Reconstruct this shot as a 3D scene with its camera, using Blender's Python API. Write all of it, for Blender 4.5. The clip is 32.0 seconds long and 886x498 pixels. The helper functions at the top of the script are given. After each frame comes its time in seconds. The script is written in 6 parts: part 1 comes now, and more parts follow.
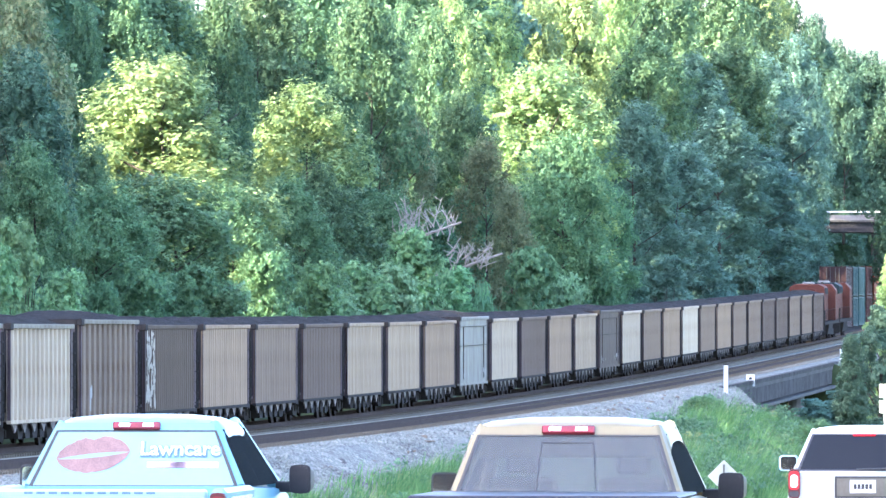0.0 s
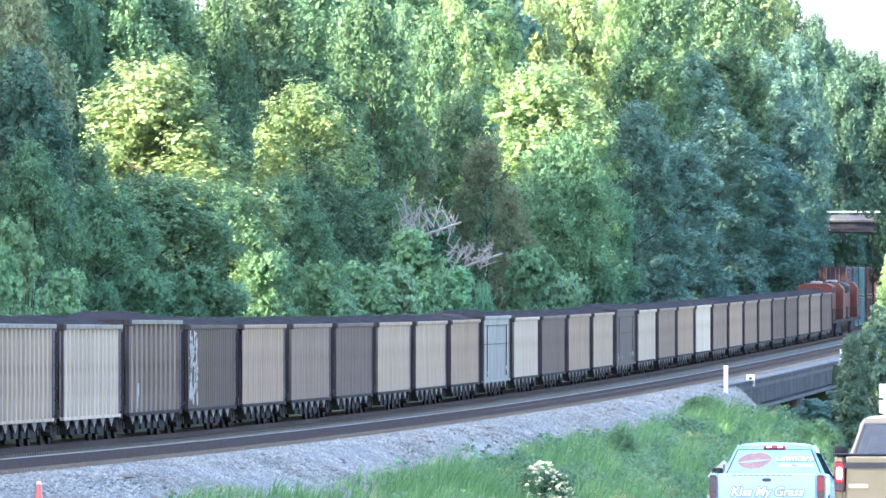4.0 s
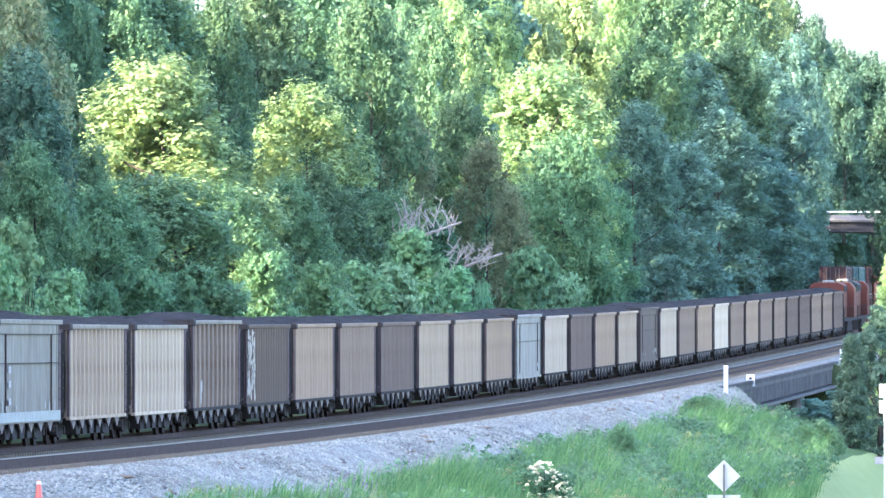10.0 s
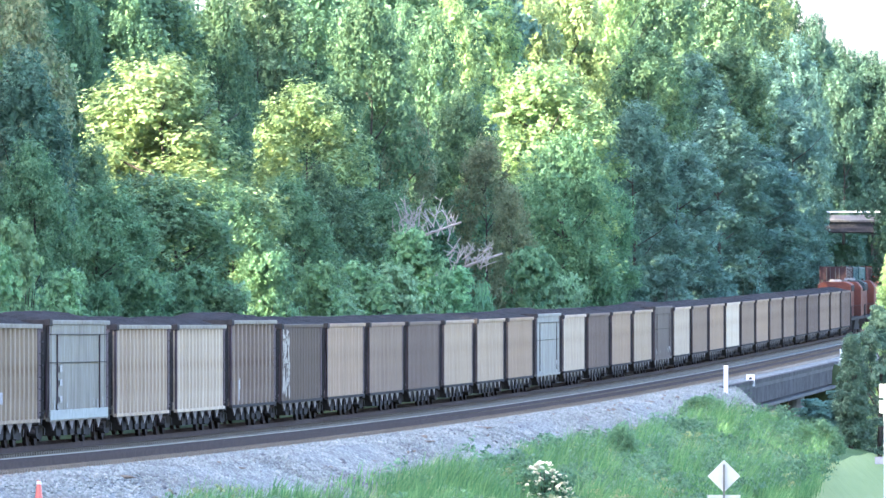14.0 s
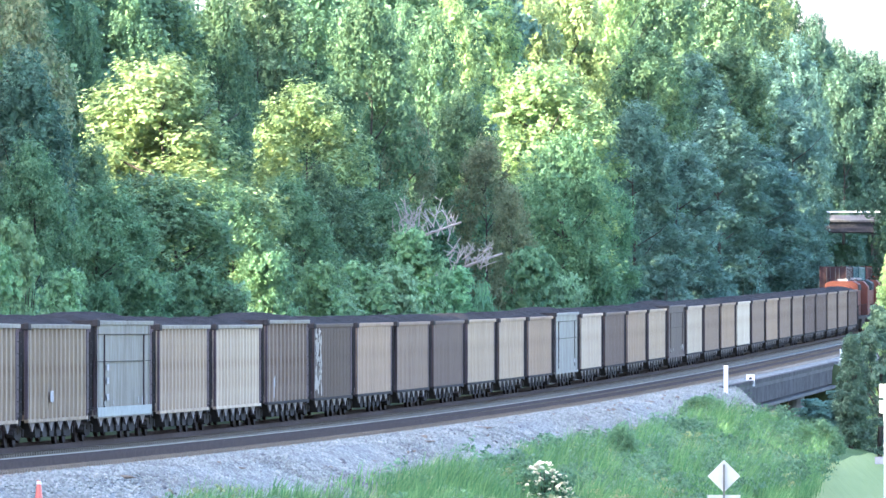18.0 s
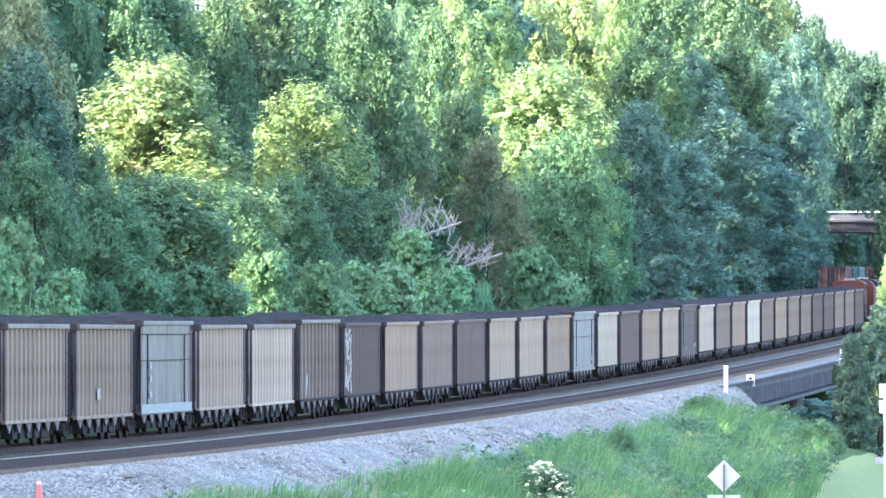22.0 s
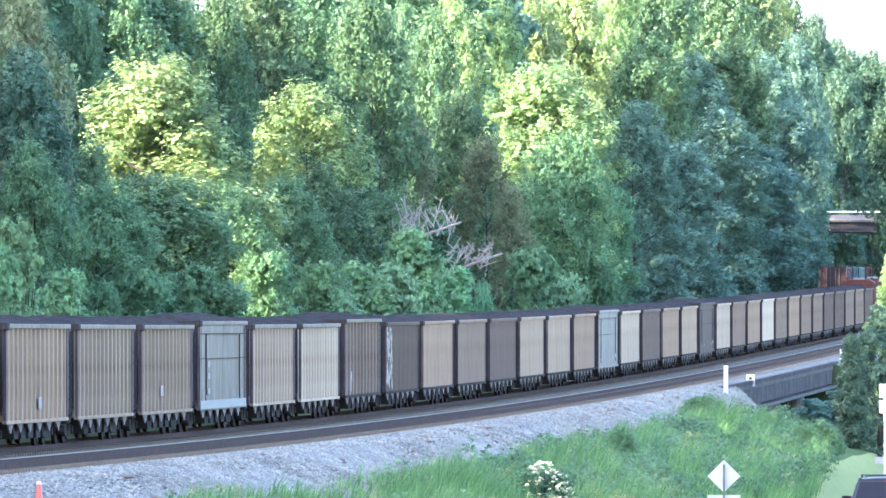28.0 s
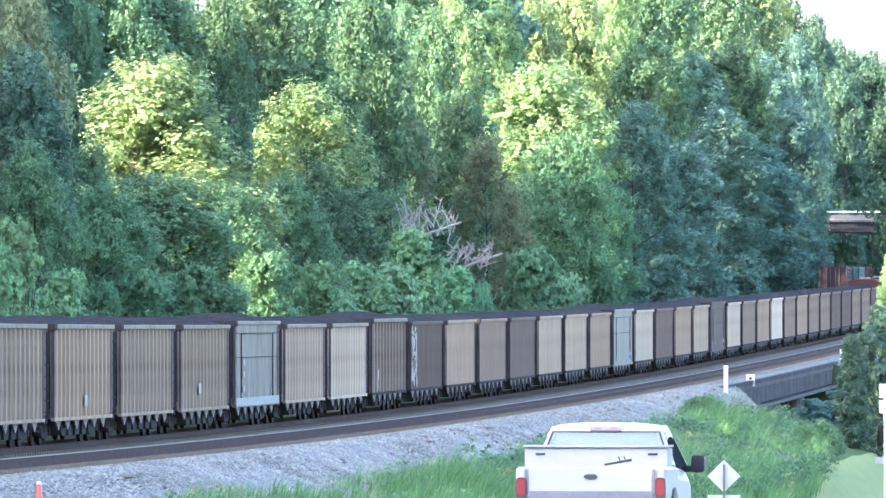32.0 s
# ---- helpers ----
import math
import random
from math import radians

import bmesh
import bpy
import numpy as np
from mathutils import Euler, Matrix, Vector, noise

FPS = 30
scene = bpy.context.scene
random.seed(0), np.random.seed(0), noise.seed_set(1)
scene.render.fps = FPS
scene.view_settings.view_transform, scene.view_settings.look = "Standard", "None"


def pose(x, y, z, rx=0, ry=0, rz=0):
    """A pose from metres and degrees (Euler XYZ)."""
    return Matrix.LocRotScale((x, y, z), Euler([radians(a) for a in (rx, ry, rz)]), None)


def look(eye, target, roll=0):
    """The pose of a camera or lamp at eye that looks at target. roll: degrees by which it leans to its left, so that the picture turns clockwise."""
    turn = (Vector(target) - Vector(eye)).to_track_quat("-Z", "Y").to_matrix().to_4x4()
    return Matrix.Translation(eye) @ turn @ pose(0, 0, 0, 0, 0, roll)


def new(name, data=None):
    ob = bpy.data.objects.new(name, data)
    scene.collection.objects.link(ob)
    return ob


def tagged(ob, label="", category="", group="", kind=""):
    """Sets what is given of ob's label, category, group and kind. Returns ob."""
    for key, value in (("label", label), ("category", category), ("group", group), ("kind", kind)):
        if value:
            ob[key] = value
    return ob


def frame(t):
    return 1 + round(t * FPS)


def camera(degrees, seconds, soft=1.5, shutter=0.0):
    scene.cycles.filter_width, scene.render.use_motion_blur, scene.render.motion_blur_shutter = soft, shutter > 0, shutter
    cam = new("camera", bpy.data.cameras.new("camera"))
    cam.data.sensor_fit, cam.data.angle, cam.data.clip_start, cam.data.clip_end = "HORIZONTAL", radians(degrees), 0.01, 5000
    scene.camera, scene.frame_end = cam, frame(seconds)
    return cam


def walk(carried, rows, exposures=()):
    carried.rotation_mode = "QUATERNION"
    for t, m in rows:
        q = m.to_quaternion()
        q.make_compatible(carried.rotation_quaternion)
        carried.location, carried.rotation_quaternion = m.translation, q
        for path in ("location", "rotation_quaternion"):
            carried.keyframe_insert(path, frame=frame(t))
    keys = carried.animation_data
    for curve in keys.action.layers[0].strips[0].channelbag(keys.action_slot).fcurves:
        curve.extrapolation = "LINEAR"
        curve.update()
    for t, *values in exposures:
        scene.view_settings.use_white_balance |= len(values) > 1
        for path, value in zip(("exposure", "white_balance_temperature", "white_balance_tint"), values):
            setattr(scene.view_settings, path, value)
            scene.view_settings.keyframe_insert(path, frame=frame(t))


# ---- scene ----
cam = camera(5.787, 32.0, soft=1.5)
EYE = (0.0, 0.0, 3.146)
SHOT = pose(0.0, 0.0, 3.146, 90.657, 0.0, 0.0)
walk(cam, [(0.0, SHOT), (32.0, SHOT)], [(0.0, 3.69, 5200, 19), (1.2, 3.59, 5200, 19), (2.5, 3.53, 5200, 19), (3.5, 3.59, 5200, 19), (5.5, 3.72, 5200, 19), (30.5, 3.72, 5200, 19), (32.0, 3.63, 5200, 19)])

# ---- world, sun, exposure ----
SUN_TURN = radians(246.0)      # where the sun stands, clockwise from +y
SUN_UP = radians(22.0)
world = bpy.data.worlds.new("world")
scene.world = world
world.use_nodes = True
wn = world.node_tree.nodes
sky = wn.new("ShaderNodeTexSky")
sky.sky_type, sky.sun_disc = "NISHITA", False
sky.sun_elevation, sky.sun_rotation = SUN_UP, SUN_TURN
sky.dust_density, sky.air_density, sky.ozone_density = 4.5, 1.0, 0.0
wn["Background"].inputs["Strength"].default_value = 0.15
world.node_tree.links.new(sky.outputs[0], wn["Background"].inputs["Color"])
sun = new("sun", bpy.data.lights.new("sun", "SUN"))
sun.data.energy, sun.data.angle, sun.data.color = 3.35, radians(0.6), (1.0, 0.79, 0.40)
sun_way = Vector((math.sin(SUN_TURN) * math.cos(SUN_UP), math.cos(SUN_TURN) * math.cos(SUN_UP), math.sin(SUN_UP)))
sun.matrix_world = look(sun_way * 100, (0, 0, 0))


# ---- materials ----
def material(name, colour, rough=0.7, metal=0.0, vary=0.25, scale=3.0, bump=0.0, colour2=None, per_object=0.0, coat=0.0, stretch=(1, 1, 1), fine=9.0):
    """Two scales of noise between colour and colour2, with bump; per_object shifts the value from thing to thing."""
    m = bpy.data.materials.new(name)
    m.use_nodes = True
    n, l = m.node_tree.nodes, m.node_tree.links
    b = n["Principled BSDF"]
    c2 = colour2 or tuple(c * (1 - vary) for c in colour)
    tc, mp = n.new("ShaderNodeTexCoord"), n.new("ShaderNodeMapping")
    mp.inputs["Scale"].default_value = stretch
    l.new(tc.outputs["Object"], mp.inputs["Vector"])
    n1, n2 = n.new("ShaderNodeTexNoise"), n.new("ShaderNodeTexNoise")
    n1.inputs["Scale"].default_value, n1.inputs["Detail"].default_value = scale, 5
    n2.inputs["Scale"].default_value, n2.inputs["Detail"].default_value = scale * fine, 4
    l.new(mp.outputs[0], n1.inputs["Vector"]), l.new(mp.outputs[0], n2.inputs["Vector"])
    add = n.new("ShaderNodeMath")
    add.operation = "ADD"
    l.new(n1.outputs[0], add.inputs[0]), l.new(n2.outputs[0], add.inputs[1])
    half = n.new("ShaderNodeMapRange")
    half.inputs[1].default_value, half.inputs[2].default_value = 0.7, 1.3
    l.new(add.outputs[0], half.inputs[0])
    mix = n.new("ShaderNodeMix")
    mix.data_type = "RGBA"
    mix.inputs[6].default_value, mix.inputs[7].default_value = (*colour, 1), (*c2, 1)
    l.new(half.outputs[0], mix.inputs[0])
    out = mix.outputs[2]
    if per_object:
        oi, hsv, mr = n.new("ShaderNodeObjectInfo"), n.new("ShaderNodeHueSaturation"), n.new("ShaderNodeMapRange")
        mr.inputs[3].default_value, mr.inputs[4].default_value = 1 - per_object, 1 + per_object
        l.new(oi.outputs["Random"], mr.inputs[0]), l.new(mr.outputs[0], hsv.inputs["Value"]), l.new(out, hsv.inputs["Color"])
        out = hsv.outputs[0]
    l.new(out, b.inputs["Base Color"])
    b.inputs["Roughness"].default_value, b.inputs["Metallic"].default_value = rough, metal
    b.inputs["Coat Weight"].default_value = coat
    b.inputs["Specular IOR Level"].default_value = 0.03 if rough >= 0.6 and not metal > 0.5 else 0.4
    if bump:
        bp = n.new("ShaderNodeBump")
        bp.inputs["Strength"].default_value, bp.inputs["Distance"].default_value = bump, 0.05
        l.new(n2.outputs[0], bp.inputs["Height"]), l.new(bp.outputs[0], b.inputs["Normal"])
    return m


def leaf_material(name, colour, colour2, per_object=0.15, clumps=0.7):
    """Leaves: each leaf and each tree a little different, light comes through."""
    m = bpy.data.materials.new(name)
    m.use_nodes = True
    n, l = m.node_tree.nodes, m.node_tree.links
    b = n["Principled BSDF"]
    geo, mix = n.new("ShaderNodeNewGeometry"), n.new("ShaderNodeMix")
    mix.data_type = "RGBA"
    mix.inputs[6].default_value, mix.inputs[7].default_value = (*colour, 1), (*colour2, 1)
    l.new(geo.outputs["Random Per Island"], mix.inputs[0])
    tc, patch, pm, mul = n.new("ShaderNodeTexCoord"), n.new("ShaderNodeTexNoise"), n.new("ShaderNodeMapRange"), n.new("ShaderNodeMath")
    patch.inputs["Scale"].default_value, patch.inputs["Detail"].default_value = clumps, 3
    pm.inputs[1].default_value, pm.inputs[2].default_value, pm.inputs[3].default_value, pm.inputs[4].default_value = 0.3, 0.7, 0.72, 1.28
    mul.operation = "MULTIPLY"
    l.new(tc.outputs["Object"], patch.inputs["Vector"]), l.new(patch.outputs[0], pm.inputs[0]), l.new(pm.outputs[0], mul.inputs[1])
    oi, hsv, mr, mr2 = n.new("ShaderNodeObjectInfo"), n.new("ShaderNodeHueSaturation"), n.new("ShaderNodeMapRange"), n.new("ShaderNodeMapRange")
    mr.inputs[3].default_value, mr.inputs[4].default_value = 1 - per_object, 1 + per_object
    mr2.inputs[3].default_value, mr2.inputs[4].default_value = 0.485, 0.515
    l.new(oi.outputs["Random"], mr.inputs[0]), l.new(mr.outputs[0], mul.inputs[0]), l.new(mul.outputs[0], hsv.inputs["Value"])
    l.new(oi.outputs["Random"], mr2.inputs[0]), l.new(mr2.outputs[0], hsv.inputs["Hue"])
    l.new(mix.outputs[2], hsv.inputs["Color"]), l.new(hsv.outputs[0], b.inputs["Base Color"])
    b.inputs["Roughness"].default_value, b.inputs["Specular IOR Level"].default_value = 0.55, 0.1
    tr, ms = n.new("ShaderNodeBsdfTranslucent"), n.new("ShaderNodeMixShader")
    ms.inputs[0].default_value = 0.4
    l.new(hsv.outputs[0], tr.inputs["Color"])
    l.new(b.outputs[0], ms.inputs[1]), l.new(tr.outputs[0], ms.inputs[2]), l.new(ms.outputs[0], n["Material Output"].inputs[0])
    return m


M = {}


def stone_material():
    """Crushed pale stone: cells of a fist's size, each its own grey, under broad stains."""
    m = bpy.data.materials.new("ballast")
    m.use_nodes = True
    n, l = m.node_tree.nodes, m.node_tree.links
    b = n["Principled BSDF"]
    tc, vo, no, big = n.new("ShaderNodeTexCoord"), n.new("ShaderNodeTexVoronoi"), n.new("ShaderNodeTexNoise"), n.new("ShaderNodeTexNoise")
    vo.inputs["Scale"].default_value, no.inputs["Scale"].default_value, big.inputs["Scale"].default_value = 9.0, 3.5, 0.35
    big.inputs["Detail"].default_value = 6
    for q in (vo, no, big):
        l.new(tc.outputs["Object"], q.inputs["Vector"])
    bw = n.new("ShaderNodeSeparateColor")
    l.new(vo.outputs["Color"], bw.inputs[0])
    ramp = n.new("ShaderNodeValToRGB")
    e = ramp.color_ramp.elements
    e[0].position, e[0].color = 0.0, (0.05, 0.05, 0.055, 1)
    e[1].position, e[1].color = 1.0, (0.27, 0.262, 0.23, 1)
    for pos, c in ((0.12, 0.10), (0.5, 0.145), (0.85, 0.175)):
        q = e.new(pos)
        q.color = (c * 0.93, c * 0.97, c * 0.87, 1)
    l.new(bw.outputs[0], ramp.inputs[0])
    mix, mr, add = n.new("ShaderNodeMix"), n.new("ShaderNodeMapRange"), n.new("ShaderNodeMath")
    mix.data_type, mix.blend_type = "RGBA", "MULTIPLY"
    mix.inputs[0].default_value = 1.0
    add.operation = "ADD"
    l.new(no.outputs[0], add.inputs[0]), l.new(big.outputs[0], add.inputs[1])
    mr.inputs[1].default_value, mr.inputs[2].default_value, mr.inputs[3].default_value, mr.inputs[4].default_value = 0.7, 1.3, 0.72, 1.2
    l.new(add.outputs[0], mr.inputs[0])
    l.new(ramp.outputs[0], mix.inputs[6]), l.new(mr.outputs[0], mix.inputs[7])
    l.new(mix.outputs[2], b.inputs["Base Color"])
    b.inputs["Roughness"].default_value, b.inputs["Specular IOR Level"].default_value = 0.95, 0.03
    bp = n.new("ShaderNodeBump")
    bp.inputs["Strength"].default_value, bp.inputs["Distance"].default_value = 0.9, 0.06
    l.new(vo.outputs["Distance"], bp.inputs["Height"]), l.new(bp.outputs[0], b.inputs["Normal"])
    return m


M["ballast"] = stone_material()
M["stone"] = leaf_material("crushed_stone", (0.198, 0.204, 0.178), (0.095, 0.099, 0.088), 0.0, 0.4)
M["stone"].node_tree.nodes["Mix Shader"].inputs[0].default_value = 0.0
M["track_bed"] = material("track_bed", (0.22, 0.185, 0.13), 0.95, scale=2.0, bump=0.8, colour2=(0.075, 0.064, 0.052), fine=10)
M["tie"] = material("tie", (0.15, 0.125, 0.092), 0.9, scale=4, bump=0.5)
M["rail"] = material("rail", (0.27, 0.24, 0.19), 0.65, 0.1, vary=0.2)
M["rail_rust"] = material("rail_rust", (0.06, 0.042, 0.036), 0.8, 0.2, vary=0.4)
# dark green puts the shade of recesses between grass tufts into the soil
M["soil"] = material("soil", (0.055, 0.085, 0.03), 0.95, scale=0.3, bump=0.6, colour2=(0.035, 0.06, 0.02), fine=14)
M["lawn"] = material("lawn", (0.205, 0.225, 0.09), 0.9, scale=1.3, bump=0.6, colour2=(0.145, 0.18, 0.065), fine=20)
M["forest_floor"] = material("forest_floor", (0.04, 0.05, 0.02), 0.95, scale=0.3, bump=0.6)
M["asphalt"] = material("asphalt", (0.06, 0.06, 0.062), 0.9, scale=0.5, bump=0.4, fine=40)
M["concrete"] = material("concrete", (0.10, 0.098, 0.095), 0.85, scale=0.6, bump=0.4, colour2=(0.05, 0.049, 0.048), fine=6)
M["concrete_dark"] = material("concrete_dark", (0.075, 0.071, 0.070), 0.9, scale=0.5, bump=0.4, colour2=(0.032, 0.03, 0.03), fine=6)
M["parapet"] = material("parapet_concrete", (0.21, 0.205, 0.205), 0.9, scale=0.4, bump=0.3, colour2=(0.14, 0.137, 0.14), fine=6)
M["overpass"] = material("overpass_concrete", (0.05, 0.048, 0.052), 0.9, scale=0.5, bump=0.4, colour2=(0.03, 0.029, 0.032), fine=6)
M["pier"] = material("pier_concrete", (0.24, 0.23, 0.21), 0.9, scale=0.6, bump=0.3, fine=6)
M["white"] = material("white_paint", (0.5, 0.5, 0.49), 0.6, vary=0.15)
M["bark"] = material("bark", (0.065, 0.058, 0.05), 0.95, scale=2, bump=0.9, stretch=(1, 1, 0.2))
M["dead_wood"] = material("dead_wood", (0.33, 0.30, 0.26), 0.9, scale=3, bump=0.4)
M["black_steel"] = material("black_steel", (0.042, 0.038, 0.036), 0.85, 0.0, vary=0.4, scale=2)
M["wheel"] = material("wheel_steel", (0.03, 0.023, 0.022), 0.7, 0.2, vary=0.3)
M["coal"] = material("coal", (0.034, 0.033, 0.033), 1.0, vary=0.5, scale=3, bump=1.0)
M["leaf_green"] = leaf_material("leaf_green", (0.114, 0.180, 0.086), (0.061, 0.118, 0.066))
# paler, yellower leaf: sunlight put into the colour of the sunlit trees
M["leaf_light"] = leaf_material("leaf_light", (0.225, 0.288, 0.112), (0.132, 0.208, 0.094))
M["leaf_mid"] = leaf_material("leaf_mid", (0.148, 0.248, 0.116), (0.074, 0.150, 0.080), 0.12)
# blue-green tint puts the haze of distance into the leaf colour
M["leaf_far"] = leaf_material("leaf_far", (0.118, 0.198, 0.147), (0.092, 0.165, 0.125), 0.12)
# darker leaf: shade put into the colour of the shaded trees
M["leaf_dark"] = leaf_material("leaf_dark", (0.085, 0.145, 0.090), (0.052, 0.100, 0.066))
M["leaf_vine"] = leaf_material("leaf_vine", (0.209, 0.330, 0.162), (0.143, 0.252, 0.138), 0.1)
M["leaf_bright"] = leaf_material("leaf_bright", (0.204, 0.330, 0.144), (0.132, 0.242, 0.120), 0.1)
M["leaf_brown"] = leaf_material("leaf_brown", (0.190, 0.205, 0.105), (0.105, 0.150, 0.082))
M["leaf_road"] = leaf_material("leaf_road", (0.105, 0.160, 0.102), (0.055, 0.102, 0.072), 0.1, 1.5)
M["grass_blade"] = leaf_material("grass_blade", (0.145, 0.235, 0.08), (0.05, 0.115, 0.045), 0.1, 0.55)
M["mown"] = leaf_material("mown", (0.205, 0.222, 0.09), (0.13, 0.155, 0.06), 0.0, 0.3)
M["weed"] = leaf_material("weed", (0.135, 0.215, 0.115), (0.065, 0.125, 0.07), 0.0, 0.35)
M["grass_dry"] = leaf_material("grass_dry", (0.26, 0.28, 0.13), (0.16, 0.23, 0.09), 0.1)


# ---- small tools ----
def box(bm, x0, x1, y0, y1, z0, z1):
    """A box into bm; returns its vertices."""
    vs = [bm.verts.new((x, y, z)) for z in (z0, z1) for y in (y0, y1) for x in (x0, x1)]
    for q in ((0, 2, 3, 1), (4, 5, 7, 6), (0, 1, 5, 4), (2, 6, 7, 3), (0, 4, 6, 2), (1, 3, 7, 5)):
        bm.faces.new([vs[i] for i in q])
    return vs


def prism(bm, outline, axis, a, b, taper=1.0):
    """Extrudes an outline of pairs along an axis from a to b."""
    def at(p, w):
        return {"x": (w, p[0], p[1]), "y": (p[0], w, p[1]), "z": (p[0], p[1], w)}[axis]
    lo = [bm.verts.new(at(p, a)) for p in outline]
    hi = [bm.verts.new(at((p[0] * taper, p[1] * taper), b)) for p in outline]
    k = len(outline)
    for i in range(k):
        bm.faces.new((lo[i], lo[(i + 1) % k], hi[(i + 1) % k], hi[i]))
    bm.faces.new(lo[::-1]), bm.faces.new(hi)


def tube(bm, a, b, ra, rb=None, sides=6):
    """A tapered rod from a to b."""
    a, b = Vector(a), Vector(b)
    rb = ra if rb is None else rb
    q = (b - a).to_track_quat("Z", "Y").to_matrix()
    rings = []
    for c, r in ((a, ra), (b, rb)):
        rings.append([bm.verts.new(c + q @ Vector((r * math.cos(2 * math.pi * i / sides), r * math.sin(2 * math.pi * i / sides), 0))) for i in range(sides)])
    for i in range(sides):
        j = (i + 1) % sides
        bm.faces.new((rings[0][i], rings[0][j], rings[1][j], rings[1][i]))
    bm.faces.new(rings[0][::-1]), bm.faces.new(rings[1])


def mesh_of(name, bm, mat, bevel=0.0, smooth=False):
    if bevel:
        bmesh.ops.bevel(bm, geom=list(bm.edges), offset=bevel, segments=1, affect="EDGES", clamp_overlap=True)
    bmesh.ops.recalc_face_normals(bm, faces=bm.faces)
    me = bpy.data.meshes.new(name)
    bm.to_mesh(me)
    bm.free()
    me.materials.append(mat)
    if smooth:
        me.shade_smooth()
    return me


def part(name, bm, mat, parent=None, label="", bevel=0.0, smooth=False):
    ob = new(name, mesh_of(name, bm, mat, bevel, smooth))
    ob.parent = parent
    if label:
        tagged(ob, label)
    return ob


def shared(name, me, parent, m=None, label=""):
    """One more object on a mesh that is already there."""
    ob = new(name, me)
    ob.parent = parent
    if m is not None:
        ob.matrix_basis = m
    if label:
        tagged(ob, label)
    return ob


def thing(name, label, category, group="", m=None):
    ob = tagged(new(name), label, category, group)
    if m is not None:
        ob.matrix_basis = m
    return ob


def raw(name, verts, faces, mat, parent=None, smooth=False):
    me = bpy.data.meshes.new(name)
    me.from_pydata([tuple(v) for v in verts], [], [tuple(f) for f in faces])
    me.materials.append(mat)
    if smooth:
        me.shade_smooth()
    ob = new(name, me)
    ob.parent = parent
    return ob


# ---- the line of the railway: s metres along the train's near side ----
PS = np.arange(-900.0, 1600.0, 1.0)
_c = np.clip(PS, -80, 560)
PA = 0.0954288 + 5.68386e-5 * _c - 3.71141e-7 * _c ** 2 / 2 + 5.44546e-10 * _c ** 3 / 3
PX, PY = np.cumsum(np.sin(PA)), np.cumsum(np.cos(PA))
PX += -15.088 - PX[900]
PY += 258.503 - PY[900]


def rise(s):
    """The height of the rails."""
    c = min(max(s, 0.0), 560.0)
    z = 2.32664 * (c / 300) ** 2 - 0.475264 * (c / 300) ** 3
    return z + max(0.0, s - 560.0) * 0.012


def on_line(s, off=0.0, z=0.0):
    """A point off metres right of the line, z above the rails."""
    a = np.interp(s, PS, PA)
    return Vector((np.interp(s, PS, PX) + math.cos(a) * off, np.interp(s, PS, PY) - math.sin(a) * off, rise(s) + z))


HEAD = 0.1003                  # the road's direction from +y to +x


def off_road(p, d):
    """The point p metres left of the camera's own line along the road, d metres deep."""
    return Vector((HEAD * d - p * 1.005, d, 0.0))


def road_z(d):
    if d < 70:
        return 0.72
    e = min(d, 230.0)
    return 0.72 - 1.45e-4 * (e - 70) ** 2 - max(0.0, d - 230.0) * 0.012


# ---- ground ----
def ground_height(off, s):
    """Height at off metres right of the train's side, s along it."""
    r = rise(s)
    d = float(np.interp(s, PS, PY))
    steps = [(-400, r + 26), (-120, r + 14), (-40, r + 5), (-14, r + 0.6), (-8, r - 0.6), (-5.0, r - 0.35), (-3.6, r - 0.32), (5.4, r - 0.36), (6.3, r - 0.45),
             (9.8, r - 1.9)]
    rz = road_z(d)
    toe = max(rz + 0.3, -2.7)
    steps += [(13.0, (r - 1.9) * 0.4 + toe * 0.6), (16.0, toe), (19.0, rz - 0.3), (23.5, rz - 0.3), (26.0, rz - 0.05), (38.0, rz - 0.05), (41.0, rz + 0.1), (80, rz + 1.0), (500, rz + 6)]
    xs = [a for a, b in steps]
    z = float(np.interp(off, xs, [b for a, b in steps]))
    # the hollow under the bridge
    if -12 < off < 13:
        lead = 262.0 - 18.0 * min(1.0, max(0.0, (off - 6.6) / 2.5))
        cut = min(max((s - lead) / 5.0, 0.0), 1.0) * min(max((366.0 - s) / 5.0, 0.0), 1.0) * min(1.0, (13 - abs(off)) / 3.0 if off > 0 else (12 + off) / 3.0)
        z = z * (1 - cut) + min(z, -3.2) * cut
    return z


OFFS = [-400, -250, -160, -120, -90, -70, -55, -40, -30, -22, -18, -14, -11, -8, -6.5, -5, -3.6, -2.4, 0.6, 1.6, 4.6, 5.4, 6.3, 7.2, 8.0, 8.9, 9.8, 11, 12.2, 13.4, 14.5, 15.8, 17, 19, 21, 23.5, 26, 30, 34, 38, 41, 44, 52, 60, 80, 120, 200, 500]
SS = list(range(-880, -200, 40)) + list(range(-200, 0, 20)) + list(range(0, 248, 8)) + list(range(248, 384, 2)) + list(range(384, 520, 8)) + list(range(520, 1500, 40))


